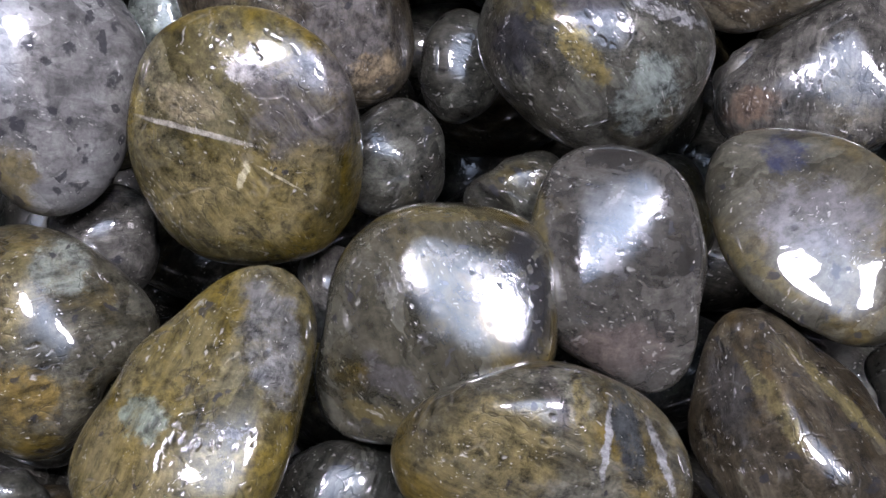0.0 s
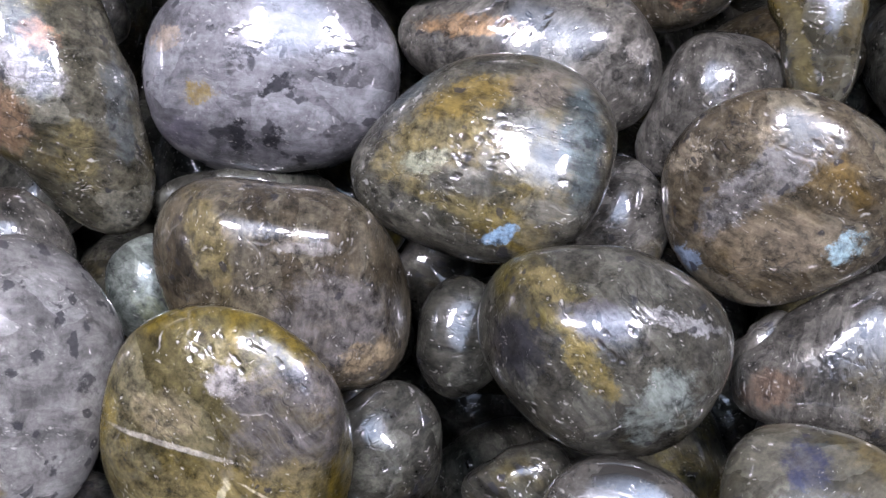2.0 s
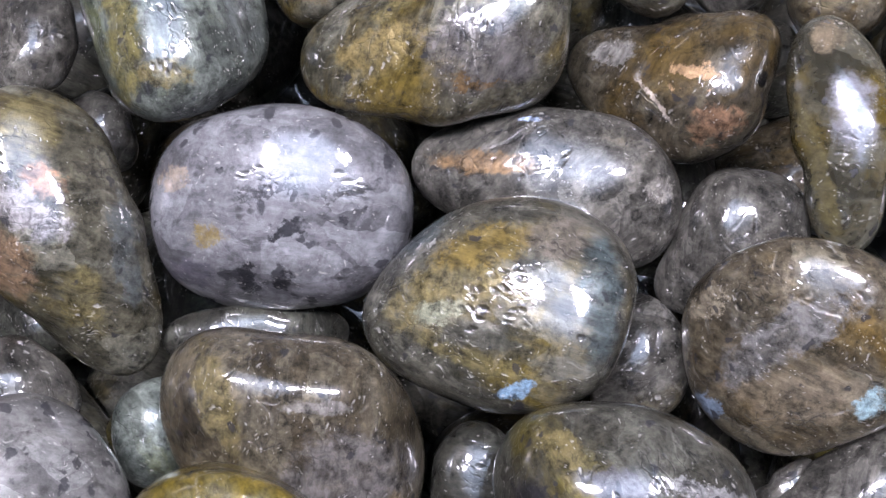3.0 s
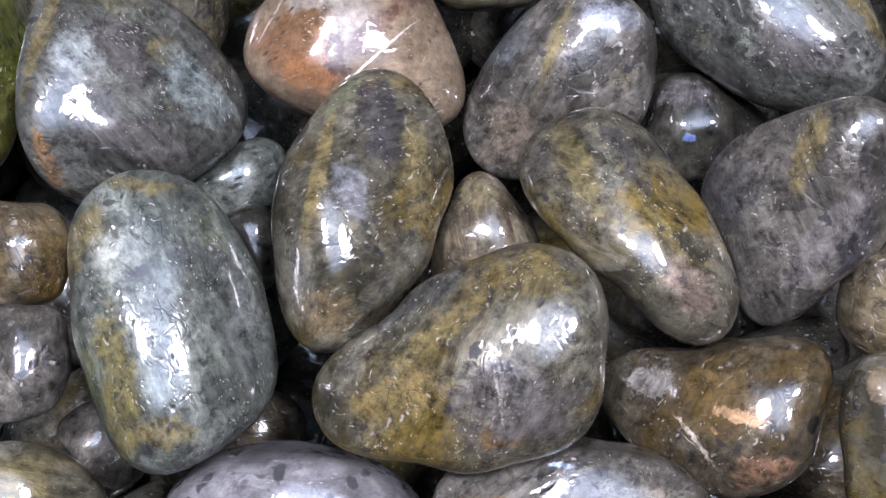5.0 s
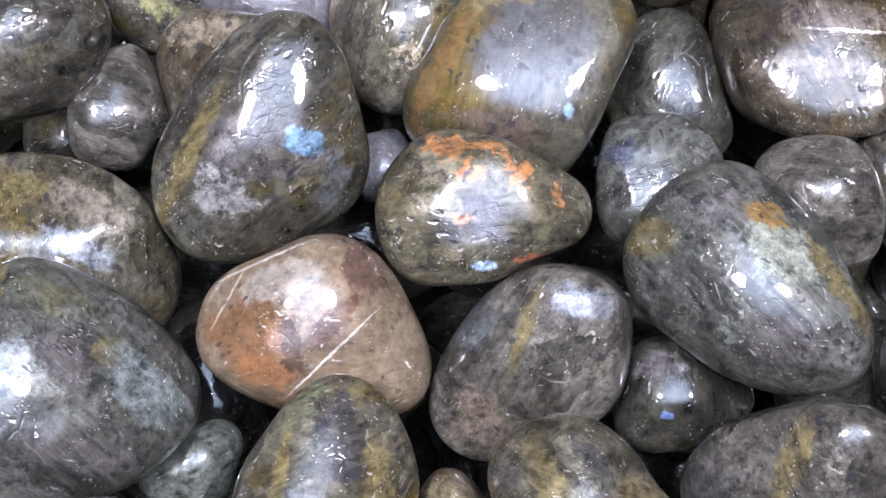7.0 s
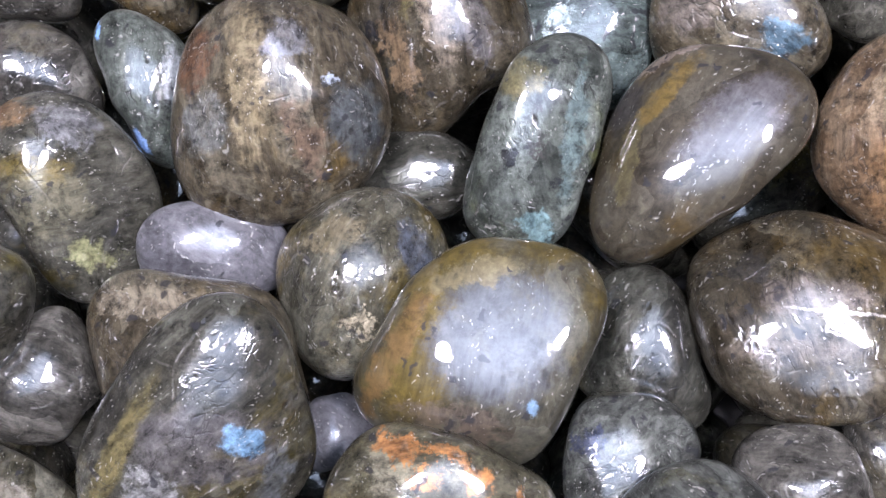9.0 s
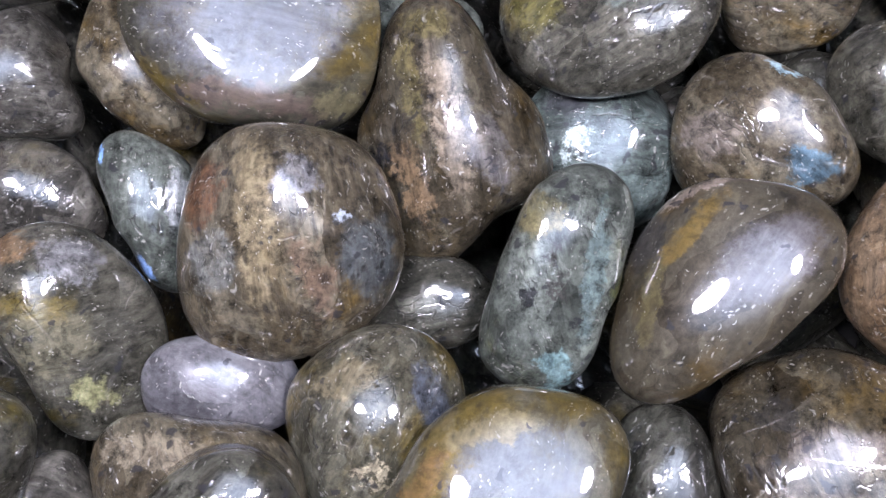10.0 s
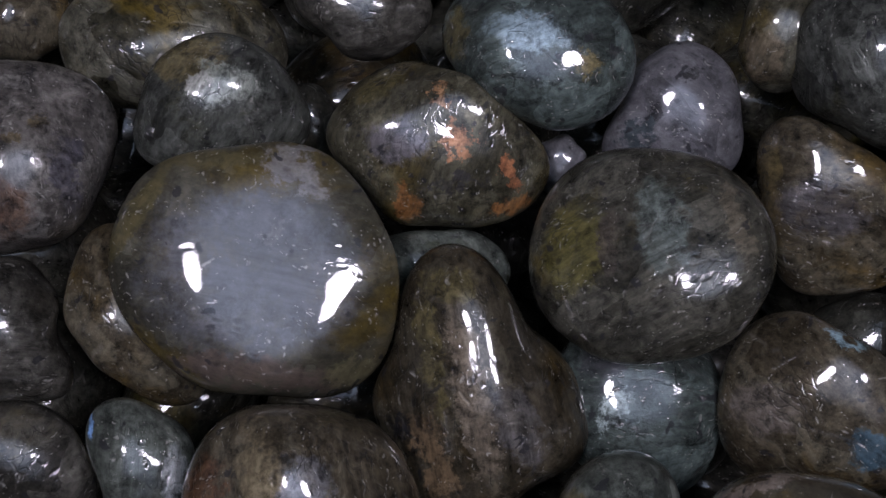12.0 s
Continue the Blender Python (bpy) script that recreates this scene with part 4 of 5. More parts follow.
stone(-60.3, 218.6, 8.5, (16, 18, 0), (16.11, 0.33, -0.02, 1.44, -1.55, 0.59, -0.43, -0.3, -0.2, 0.05, -0.13, -0.1, 0.1), 10.0, 45, "olivegrey", "grey-olive polished stone with yellowish streaks", 88, lean=(0.12, 0.3), p=2.42, tilt=(-0.13, 0.04), marks=((2.7, 1.1, 5.3, 2.3, -20, (0.167, 0.186, 0.205), 0.0, 0.4), (-7.6, 9.3, 5.3, 3.0, 0, (0.084, 0.071, 0.031), 0.0, 0.4), (3.8, 7.1, 6.9, 3.0, -25, (0.124, 0.112, 0.087), 0.0, 0.6)))
stone(-29.0, 233.2, 15.5, (21, 9, 0), (16.77, 0.3, -0.15, -1.16, 1.73, 0.32, -1.22, 0.15, -0.65, -0.0, 0.02, 0.05, 0.09), 9.3, 46, "darkgrey", "dark grey stone with a bright blue flash and olive edge", 135, p=2.62, lean=(0.11, 0.51), facets=((-0.6, 0.3, 0.8, 0.82), (0.6, 0, 0.8, 0.85), (0, -0.5, 0.9, 0.85)), cuts=1, tilt=(0.06, -0.15), marks=((-10.9, -3.0, 12.9, 1.7, 66, (0.084, 0.071, 0.031), 0.0, 0.2), (-5.1, -7.2, 4.4, 3.2, -25, (0.161, 0.161, 0.155), 0.3, 1.0), (1.5, 0.1, 9.9, 5.3, 0, (0.059, 0.055, 0.053), 0.0, 0.4), (10.7, -4.4, 4.6, 2.0, 80, (0.081, 0.087, 0.087), 0.0, 0.4), (6.4, 0.8, 2.9, 2.1, -5, (0.124, 0.223, 0.322), 0.0, 0.35)))
stone(3.2, 222.5, 17.5, (19, -1, 0), (13.21, -0.3, 0.04, 2.32, 0.07, 1.29, -0.28, 0.47, -0.0, 0.46, -0.16, 0.3, -0.16), 5.74, 47, "orange", "grey-olive stone with bright orange blotches", 2, p=2.97, lean=(-0.02, 0.02), tilt=(0.08, -0.16), marks=((-5.6, 6.5, 3.8, 3.0, 0, (0.161, 0.149, 0.105), 0.0, 0.5), (0.7, -1.6, 4.6, 3.4, 0, (0.093, 0.093, 0.099), 0.0, 0.6), (-4.0, 9.0, 3.8, 1.5, 0, (0.25, 0.115, 0.04), 0.0, 0.7), (-0.8, 5.2, 1.8, 1.4, 0, (0.25, 0.115, 0.04), 0.0, 0.7), (6.0, 5.5, 2.3, 1.7, -30, (0.25, 0.115, 0.04), 0.0, 0.7), (12.0, 1.8, 2.3, 0.9, -80, (0.25, 0.115, 0.04), 0.0, 0.6), (2.8, 8.1, 3.0, 0.9, -15, (0.25, 0.115, 0.04), 0.0, 0.7), (8.3, -7.4, 3.0, 0.7, 12, (0.248, 0.081, 0.037), 0.0, 0.4), (-2.1, -1.6, 1.7, 1.1, -70, (0.31, 0.155, 0.081), 0.0, 0.7), (-8.1, 2.9, 2.7, 1.7, 0, (0.037, 0.034, 0.019), 0.0, 0.7), (1.3, -8.2, 1.7, 0.8, 0, (0.279, 0.384, 0.496), 0.0, 0.3)))
stone(43.1, 211.6, 14.8, (15, -14, 0), (16.47, -0.52, 0.25, -0.25, -3.15, -0.74, -0.67, -0.08, -0.1, -0.33, 0.35, -0.05, 0.07), 10.46, 48, "greengrey", "green-grey glossy stone with a pale mint patch", 49, facets=((0.5, 0.55, 0.75, 0.8), (-0.45, -0.5, 0.8, 0.82)), cuts=1, p=2.12, lean=(0.19, -0.17), tilt=(-0.14, -0.01), marks=((5.2, 3.8, 6.5, 3.2, -42, (0.174, 0.192, 0.155), 0.0, 0.7), (-2.5, -6.1, 2.3, 1.5, 0, (0.149, 0.167, 0.136), 0.0, 0.6), (12.0, -0.7, 8.8, 1.1, -60, (0.102, 0.084, 0.036), 0.0, 0.3), (2.9, 9.5, 3.4, 1.5, -30, (0.136, 0.081, 0.019), 0.0, 0.5), (-13.4, 7.6, 3.8, 3.0, 0, (0.084, 0.071, 0.031), 0.0, 0.4), (-4.4, 10.9, 4.6, 3.0, 0, (0.081, 0.077, 0.074), 0.0, 0.4), (3.5, -8.0, 6.9, 2.7, -20, (0.07, 0.065, 0.062), 0.0, 0.6)))
stone(34.0, 197.3, 1.2, (10, -10, 0), (9.39, -0.22, 0.05, 0.90, -0.13, 1.03, -0.42, 0.33, 0.24, 0.32, 0.00, 0.12, 0.01), 7.5, 49, "dark", "small glossy stone deep in a gap of the pile, shade put into its colour", 96, marks=((-1.6, -2.6, 1.1, 0.7, 0, (0.093, 0.136, 0.260), 0.00, 0.20), (-2.1, 4.6, 3.8, 2.3, 0, (0.087, 0.081, 0.081), 0.00, 0.60),))
stone(30.9, 230.6, 9.6, (20, -10, 0), (9.67, -0.08, 0.11, -0.0, 1.1, 1.07, 0.08, -0.18, -0.18, -0.03, 0.09, 0.21, 0.07), 6.41, 50, "greengrey", "green-grey glossy stone with cloudy patches", 143, p=2.82, lean=(-0.05, 0.12), tilt=(-0.27, -0.38), marks=((-4.6, 2.8, 1.9, 2.3, 0, (0.031, 0.037, 0.062), 0.0, 0.8),))
stone(55.9, 225.7, 12.8, (18, -17, 0), (9.5, -0.08, 0.12, -0.48, -1.39, -0.58, 0.5, -0.2, 0.03, 0.25, 0.09, 0.04, -0.11), 7.49, 51, "grey", "grey polished stone with pale cloudy streaks", 10, p=2.04, lean=(0.01, 0.11), tilt=(-0.09, -0.04))
stone(69.0, 227.9, 9.9, (18, -21, 0), (7.70, 0.24, 0.10, -2.45, -0.50, 0.65, 0.42, 0.31, 0.24, -0.03, -0.66, 0.21, 0.15), 5.2, 52, "grey", "grey polished stone with pale cloudy streaks", 57)
# second mark: the flat face's grey sheen, painted into its colour
stone(10.6, 244.6, 16.3, (14, -3, 0), (16.39, -0.04, 0.06, 0.23, 1.99, -0.81, 0.18, -0.13, 1.3, 0.2, -0.3, -0.41, 0.01), 9.39, 53, "olivegrey", "silvery grey stone with a flat bright face and rusty rim", 104, silvery=0.05, p=2.91, facets=((0, 0.2, 1, 0.86),), lumps=0.015, lean=(0.04, -0.06), tilt=(0.07, 0.05), marks=((-12.8, -1.0, 10.7, 1.8, 60, (0.118, 0.074, 0.028), 0.0, 0.5), (1.9, 1.9, 9.1, 9.1, 0, (0.062, 0.064, 0.065), 0.0, 0.5), (-0.3, 10.9, 6.9, 1.8, 12, (0.124, 0.105, 0.056), 0.0, 0.5), (-4.4, -9.5, 7.6, 2.3, -12, (0.087, 0.068, 0.05), 0.0, 0.8), (7.0, -7.3, 0.8, 1.2, 0, (0.149, 0.236, 0.322), 0.0, 0.3)))
stone(-66.1, 249.7, 17.1, (25, 21, 0), (12.47, 0.23, -0.06, 0.27, 0.89, 0.24, 0.26, -0.33, -0.04, -0.10, 0.17, -0.11, -0.12), 9.1, 54, "darkgrey", "dark grey glossy stone with an olive edge", 151)
stone(-52.6, 242.0, 8.9, (12, 17, 0), (8.76, 0.17, -0.04, -1.19, 0.86, 0.11, -0.48, 0.57, -0.02, 0.11, 0.15, 0.19, -0.10), 6.0, 55, "grey", "grey polished stone with pale cloudy streaks", 18)
stone(-30.6, 244.1, 8.1, (13, 10, 0), (15.46, 0.29, 0.01, 0.84, -1.91, -0.19, 0.40, -0.78, -0.43, -0.01, -0.32, -0.25, 0.09), 9.2, 56, "brown", "brownish grey polished stone with fine cracks", 65, marks=((-7.4, 9.0, 8.4, 2.1, 0, (0.167, 0.143, 0.102), 0.00, 0.60), (9.5, 6.6, 0.9, 1.2, 0, (0.002, 0.002, 0.002), 0.40, 0.80),))
stone(-7.2, 257.2, 8.5, (17, 3, 0), (13.66, 0.04, 0.04, -0.53, 0.96, 0.12, 0.49, 0.19, -0.29, -0.1, 0.06, -0.03, -0.01), 9.12, 57, "olivegrey", "grey-olive polished stone with yellowish streaks", 112, p=2.12, lean=(0.08, 0.08), tilt=(0.06, -0.13), marks=((8.2, 3.8, 5.3, 2.4, -70, (0.062, 0.071, 0.087), 0.0, 0.4), (0.1, -6.2, 2.6, 1.2, -20, (0.248, 0.217, 0.149), 0.2, 1.0), (-4.3, 6.9, 5.3, 2.3, 20, (0.105, 0.09, 0.056), 0.0, 0.6)))
stone(-51.5, 271.6, 5.8, (11, 16, 0), (13.98, 0.38, 0.14, -1.2, -2.7, 0.03, 0.62, -0.01, 0.27, 0.07, -0.08, -0.09, 0.02), 7.37, 58, "greenyel", "greenish stone with ochre patches and fine streaks", 159, p=2.82, lean=(-0.06, 0.06), tilt=(-0.38, 0.23), marks=((-10.8, 11.1, 3.8, 2.3, 0, (0.12, 0.078, 0.042), 0.0, 0.5), (3.2, -9.2, 3.8, 2.0, 0, (0.161, 0.161, 0.081), 0.0, 0.6), (-3.6, -2.2, 5.3, 5.3, 0, (0.099, 0.093, 0.062), 0.0, 0.6), (-2.1, 9.2, 4.6, 3.0, 0, (0.112, 0.112, 0.112), 0.0, 0.6)))
stone(-29.9, 262.8, 5.1, (18, 10, 0), (9.83, 0.08, -0.02, 2.1, 0.02, 0.16, 0.08, 0.2, -0.06, 0.07, -0.05, -0.08, -0.11), 5.22, 59, "lilac", "pale lilac-grey polished stone", 26, p=2.02, lean=(-0.13, 0.05), tilt=(0.2, 0.03))
stone(59.5, 252.4, 9.5, (15, -17, 0), (16.24, -0.46, 0.1, 1.56, -0.95, 0.31, -0.22, -0.46, -0.27, -0.02, 0.23, -0.18, -0.05), 11.98, 60, "darkbrown", "brownish grey polished stone with fine cracks", 73, p=2.76, lean=(0.12, -0.5), cuts=1, tilt=(-0.26, 0.03), marks=((1.0, 2.0, 7.6, 2.9, -8, (0.087, 0.074, 0.062), 0.0, 0.4), (3.9, -0.3, 7.6, 0.3, -10, (0.279, 0.26, 0.229), 0.0, 0.1), (-8.2, 6.1, 2.7, 1.9, 0, (0.03, 0.028, 0.025), 0.1, 0.8), (-2.8, -5.1, 9.1, 2.3, -5, (0.081, 0.068, 0.053), 0.0, 0.4)))
stone(35.4, 247.1, 4.0, (14, -10, 0), (10.95, -0.23, -0.04, -1.72, -0.72, -0.65, -1.00, -0.02, 0.53, -0.08, -0.00, 0.08, 0.19), 7.0, 61, "dark", "small glossy stone deep in a gap of the pile, shade put into its colour", 120)
stone(0.7, 277.2, -0.5, (22, 1, 0), (8.98, 0.04, -0.01, 1.83, 0.09, -0.1, -0.07, 0.22, 0.08, -0.05, -0.04, 0.24, 0.02), 5.29, 62, "dark", "small glossy stone deep in a gap of the pile, shade put into its colour", 167, p=2.46, lean=(0.02, 0.1), tilt=(0.32, -0.18))
stone(-11.2, 235.8, -0.1, (10, 4, 0), (5.87, 0.02, 0.02, -0.02, 0.15, 0.03, -0.16, 0.06, 0.05, -0.05, 0.11, 0.29, 0.27), 4.6, 63, "lilac", "pale lilac-grey polished stone", 34)
stone(19.6, 277.4, 12.1, (14, -6, 0), (12.68, -0.06, -0.03, -3.36, 3.11, -0.15, -0.16, 0.02, -0.65, 0.16, -0.09, 0.06, -0.17), 7.73, 64, "green", "pale green-grey polished stone", 75, p=2.58, lean=(0.02, 0.14), tilt=(-0.21, 0.2), marks=((-0.1, -13.5, 3.0, 2.0, -60, (0.136, 0.211, 0.211), 0.0, 0.6), (-2.5, 9.5, 3.8, 3.0, 0, (0.105, 0.093, 0.046), 0.0, 0.5), (-0.0, 0.5, 5.3, 0.8, -85, (0.036, 0.034, 0.031), 0.0, 1.0), (5.2, 0.4, 9.9, 1.5, -100, (0.087, 0.118, 0.112), 0.0, 0.4), (-4.5, -2.6, 1.1, 0.7, 0, (0.012, 0.012, 0.014), 0.0, 0.5), (2.6, -6.0, 0.7, 0.7, 0, (0.012, 0.012, 0.014), 0.0, 0.5)))
stone(42.5, 276.1, 15.4, (13, -13, 0), (15.32, -0.33, 0.37, 0.64, 3.35, 1.43, -0.12, -0.57, 0.28, 0.09, 0.63, 0.11, -0.12), 8.6, 65, "darkbrown", "brown-grey teardrop stone with a glossy flat face", 128, silvery=0.05, p=2.78, facets=((-0.12, 0.2, 1, 0.86),), lumps=0.015, lean=(0.13, -0.13), tilt=(-0.07, 0.09), marks=((-3.5, 7.4, 7.6, 1.5, 42, (0.112, 0.077, 0.022), 0.0, 0.3), (-9.6, -2.5, 6.9, 1.4, 78, (0.084, 0.071, 0.031), 0.0, 0.3), (-2.3, 12.9, 5.7, 1.1, 18, (0.211, 0.174, 0.143), 0.15, 0.7), (-9.8, 6.3, 4.6, 2.4, 55, (0.036, 0.034, 0.031), 0.0, 0.4), (6.1, 2.1, 9.1, 4.6, 30, (0.073, 0.068, 0.068), 0.0, 0.3)))
stone(-20.5, 283.2, 11.0, (15, 7, 0), (17.64, 0.25, 0.07, -0.58, 0.41, 0.67, -0.14, -0.5, -0.05, -0.01, -0.09, 0.11, -0.03), 11.78, 66, "brown", "brownish grey polished stone with fine cracks", 80, p=2.2, lean=(0.07, 0.07), tilt=(0.09, 0.28), marks=((-12.3, 6.3, 5.0, 2.7, 70, (0.093, 0.05, 0.028), 0.0, 0.5), (-4.3, 2.6, 12.9, 3.0, -82, (0.143, 0.118, 0.071), 0.0, 0.6), (3.9, -4.4, 6.1, 2.3, -60, (0.105, 0.074, 0.05), 0.0, 0.7), (11.8, -1.8, 5.7, 4.2, -80, (0.05, 0.056, 0.057), 0.0, 0.5), (-10.4, -3.2, 4.6, 2.9, -85, (0.105, 0.108, 0.099), 0.0, 0.4), (8.0, 3.9, 1.3, 0.9, 0, (0.341, 0.384, 0.434), 0.0, 0.4), (1.0, 9.2, 3.4, 2.7, 0, (0.124, 0.124, 0.13), 0.0, 0.6)))
stone(3.6, 303.0, 5.1, (21, -1, 0), (16.58, 0.17, -0.34, -2.48, -0.48, 1.84, -0.85, 1.55, -0.24, -0.90, -0.01, -0.23, -0.02), 9.9, 67, "darkbrown", "brownish grey polished stone with fine cracks", 80, lean=(0.25, 0), facets=((0.65, 0.2, 0.75, 0.78), (-0.6, 0, 0.8, 0.8)), cuts=1, marks=((0.1, 1.4, 12.2, 2.4, -76, (0.136, 0.112, 0.081), 0.05, 0.90), (-5.8, 7.4, 9.1, 1.5, -80, (0.084, 0.071, 0.031), 0.00, 0.50), (-8.5, -3.7, 2.6, 1.7, -40, (0.012, 0.012, 0.014), 0.20, 1.20), (-3.2, 16.8, 3.8, 2.1, 0, (0.084, 0.071, 0.031), 0.00, 0.40), (-5.1, -8.0, 6.9, 1.8, -75, (0.124, 0.087, 0.050), 0.00, 0.90), (6.1, -2.1, 6.1, 3.0, -60, (0.073, 0.068, 0.065), 0.00, 0.60),))
stone(-41.9, 291.2, 3.7, (17, 13, 0), (9.45, 0.23, 0.19, -1.90, -2.35, -0.22, 0.61, -0.20, 0.83, 0.53, -0.16, 0.23, -0.06), 5.3, 68, "green", "pale green-grey polished stone", 89, marks=((-8.5, 7.6, 1.7, 0.4, -85, (0.155, 0.279, 0.496), 0.00, 0.20), (-0.6, -9.4, 2.4, 0.5, -50, (0.174, 0.279, 0.496), 0.00, 0.20), (3.1, 1.0, 1.5, 4.6, 0, (0.198, 0.211, 0.211), 0.00, 0.30),))
stone(-62.0, 294.3, 0.1, (17, 18, 0), (9.79, 0.09, 0.1, 1.33, -0.62, 0.11, -0.66, -0.13, -0.3, -0.05, -0.25, -0.23, -0.05), 6.29, 69, "grey", "grey polished stone with pale cloudy streaks", 136, p=2.46, lean=(0.04, -0.02), tilt=(0.18, -0.07))
stone(28.6, 303.0, -0.7, (20, -8, 0), (12.98, -0.1, -0.02, -0.39, -0.38, -0.35, 0.49, -0.32, 0.05, 0.06, 0.08, -0.06, 0.04), 9.25, 70, "teal", "dark teal-grey glossy stone", 3, p=2.93, lean=(0.07, 0.01), tilt=(-0.09, -0.13), marks=((-3.6, 0.9, 3.2, 2.1, 30, (0.26, 0.31, 0.298), 0.1, 0.9), (-5.1, 7.2, 3.8, 2.3, 0, (0.025, 0.025, 0.028), 0.0, 0.3)))
stone(51.9, 300.7, 8.9, (20, -16, 0), (13.44, -0.33, 0.01, 0.6, -1.17, 0.34, -0.95, -0.31, 0.12, -0.23, -0.08, -0.17, -0.04), 8.09, 71, "brown", "brownish grey polished stone with fine cracks", 50, lean=(0.1, 0.14), facets=((-0.4, -0.5, 0.8, 0.82),), cuts=1, p=2.47, tilt=(0.06, -0.04), marks=((7.5, -4.6, 3.8, 2.3, 0, (0.05, 0.087, 0.112), 0.0, 0.6), (4.3, 10.0, 3.2, 0.5, -28, (0.217, 0.31, 0.341), 0.0, 0.4), (-6.8, 1.8, 4.6, 3.8, 0, (0.105, 0.09, 0.074), 0.0, 0.6)))
stone(74.0, 278.9, 12.8, (22, -22, 0), (13.54, -0.37, -0.10, -1.99, 0.52, -0.65, -0.03, 0.46, 0.01, 0.17, -0.12, -0.05, -0.00), 9.3, 72, "tan2", "sandy orange-brown polished stone", 97)
stone(71.9, 308.7, 9.8, (21, -21, 0), (9.80, -0.17, 0.00, -1.30, -0.20, -0.24, 0.13, 0.15, 0.02, 0.13, -0.11, -0.09, -0.02), 6.7, 73, "greenyel", "greenish stone with ochre patches and fine streaks", 144)
# first mark paints the bluish reflection over the broad face
stone(-27.3, 319.3, 13.2, (18, 8, 0), (19.06, 0.23, 0.02, 0.76, -1.35, -0.62, -0.63, -0.58, -0.62, -0.16, -0.07, 0.06, 0.26), 8.44, 74, "olivegrey", "large silvery stone with a broad mirror-bright face and olive rim", 11, silvery=0.1, p=3.07, facets=((0.02, 0.12, 1, 0.74),), lumps=0.014, lean=(0.46, 0.04), tilt=(0.13, -0.28), marks=((-0.6, 0.3, 14.5, 11.4, 0, (0.071, 0.073, 0.079), 0.0, 0.3), (-16.7, 6.7, 10.7, 1.4, 58, (0.084, 0.071, 0.031), 0.0, 0.3), (-6.5, 15.5, 10.7, 0.9, 3, (0.084, 0.071, 0.031), 0.0, 0.3), (0.7, -13.3, 12.9, 2.0, -5, (0.081, 0.062, 0.05), 0.0, 0.8), (5.9, 14.3, 4.6, 3.0, -40, (0.174, 0.167, 0.161), 0.25, 1.0), (14.4, -13.0, 3.8, 2.0, 20, (0.112, 0.102, 0.056), 0.0, 0.5), (-8.3, 0.0, 0.6, 0.6, 0, (0.012, 0.012, 0.014), 0.2, 0.5), (3.1, 6.0, 0.9, 1.2, 0, (0.124, 0.124, 0.124), 0.3, 1.0)))
stone(-45.8, 314.7, 5.1, (16, 13, 0), (10.41, -0.26, 0.02, -1.55, -2.85, -0.66, -0.85, -0.60, 0.59, -0.57, 0.49, -0.01, 0.13), 5.8, 75, "brown", "brownish grey polished stone with fine cracks", 58)
stone(-1.7, 340.2, 7.5, (24, -1, 0), (13.83, -0.11, -0.1, 1.82, -1.96, 0.43, -0.39, 0.32, -0.62, -0.15, 0.02, 0.26, -0.22), 7.05, 76, "orange", "grey-olive stone with bright orange blotches", 105, lean=(-0.02, 0.34), p=2.73, tilt=(-0.13, -0.15), marks=((-4.1, -8.2, 2.7, 2.0, -80, (0.25, 0.115, 0.04), 0.0, 0.6), (12.0, -8.2, 2.9, 1.4, 25, (0.25, 0.115, 0.04), 0.0, 0.6), (11.2, -2.9, 2.3, 1.0, -75, (0.31, 0.124, 0.056), 0.0, 0.7), (3.6, 1.4, 2.4, 1.5, -60, (0.279, 0.136, 0.068), 0.0, 0.9), (1.1, 7.7, 2.0, 0.9, -60, (0.248, 0.136, 0.068), 0.0, 0.8), (-8.1, 9.0, 3.8, 1.8, 30, (0.084, 0.071, 0.031), 0.0, 0.4), (-5.7, 1.5, 4.6, 3.0, 0, (0.093, 0.087, 0.093), 0.0, 0.5), (2.7, -4.9, 6.1, 1.1, 5, (0.033, 0.031, 0.031), 0.0, 1.0)))
stone(28.8, 323.0, 11.5, (19, -11, 0), (16.25, -0.27, -0.04, 1.11, 0.31, 0.27, -0.02, -0.08, 0.19, 0.08, 0.0, 0.02, -0.03), 11.43, 77, "greenyel", "greenish stone with ochre patches and fine streaks", 152, p=2.34, lean=(0.33, -0.49), cuts=1, tilt=(0.14, -0.0), marks=((-10.0, 1.2, 6.1, 4.6, 80, (0.093, 0.084, 0.028), 0.0, 0.5), (2.1, 3.6, 6.1, 3.4, -85, (0.099, 0.118, 0.105), 0.0, 0.5), (-5.1, 1.6, 5.3, 1.5, -90, (0.062, 0.053, 0.043), 0.0, 0.7), (12.3, 3.7, 6.1, 1.1, -75, (0.099, 0.087, 0.062), 0.0, 0.5)))
stone(58.2, 331.1, 5.0, (20, -19, 0), (12.43, -0.2, -0.22, -0.75, -1.59, 1.3, -0.57, -0.28, 0.3, -0.25, -0.1, 0.19, -0.12), 8.04, 78, "brown", "brownish grey polished stone with fine cracks", 20, lean=(0.07, 0.38), facets=((0, -0.4, 0.9, 0.82),), cuts=1, p=2.35, tilt=(-0.2, -0.03), marks=((-8.0, 6.3, 5.3, 1.4, -85, (0.105, 0.081, 0.037), 0.0, 0.5), (-1.9, 1.2, 6.1, 4.6, -20, (0.07, 0.065, 0.065), 0.0, 0.5)))
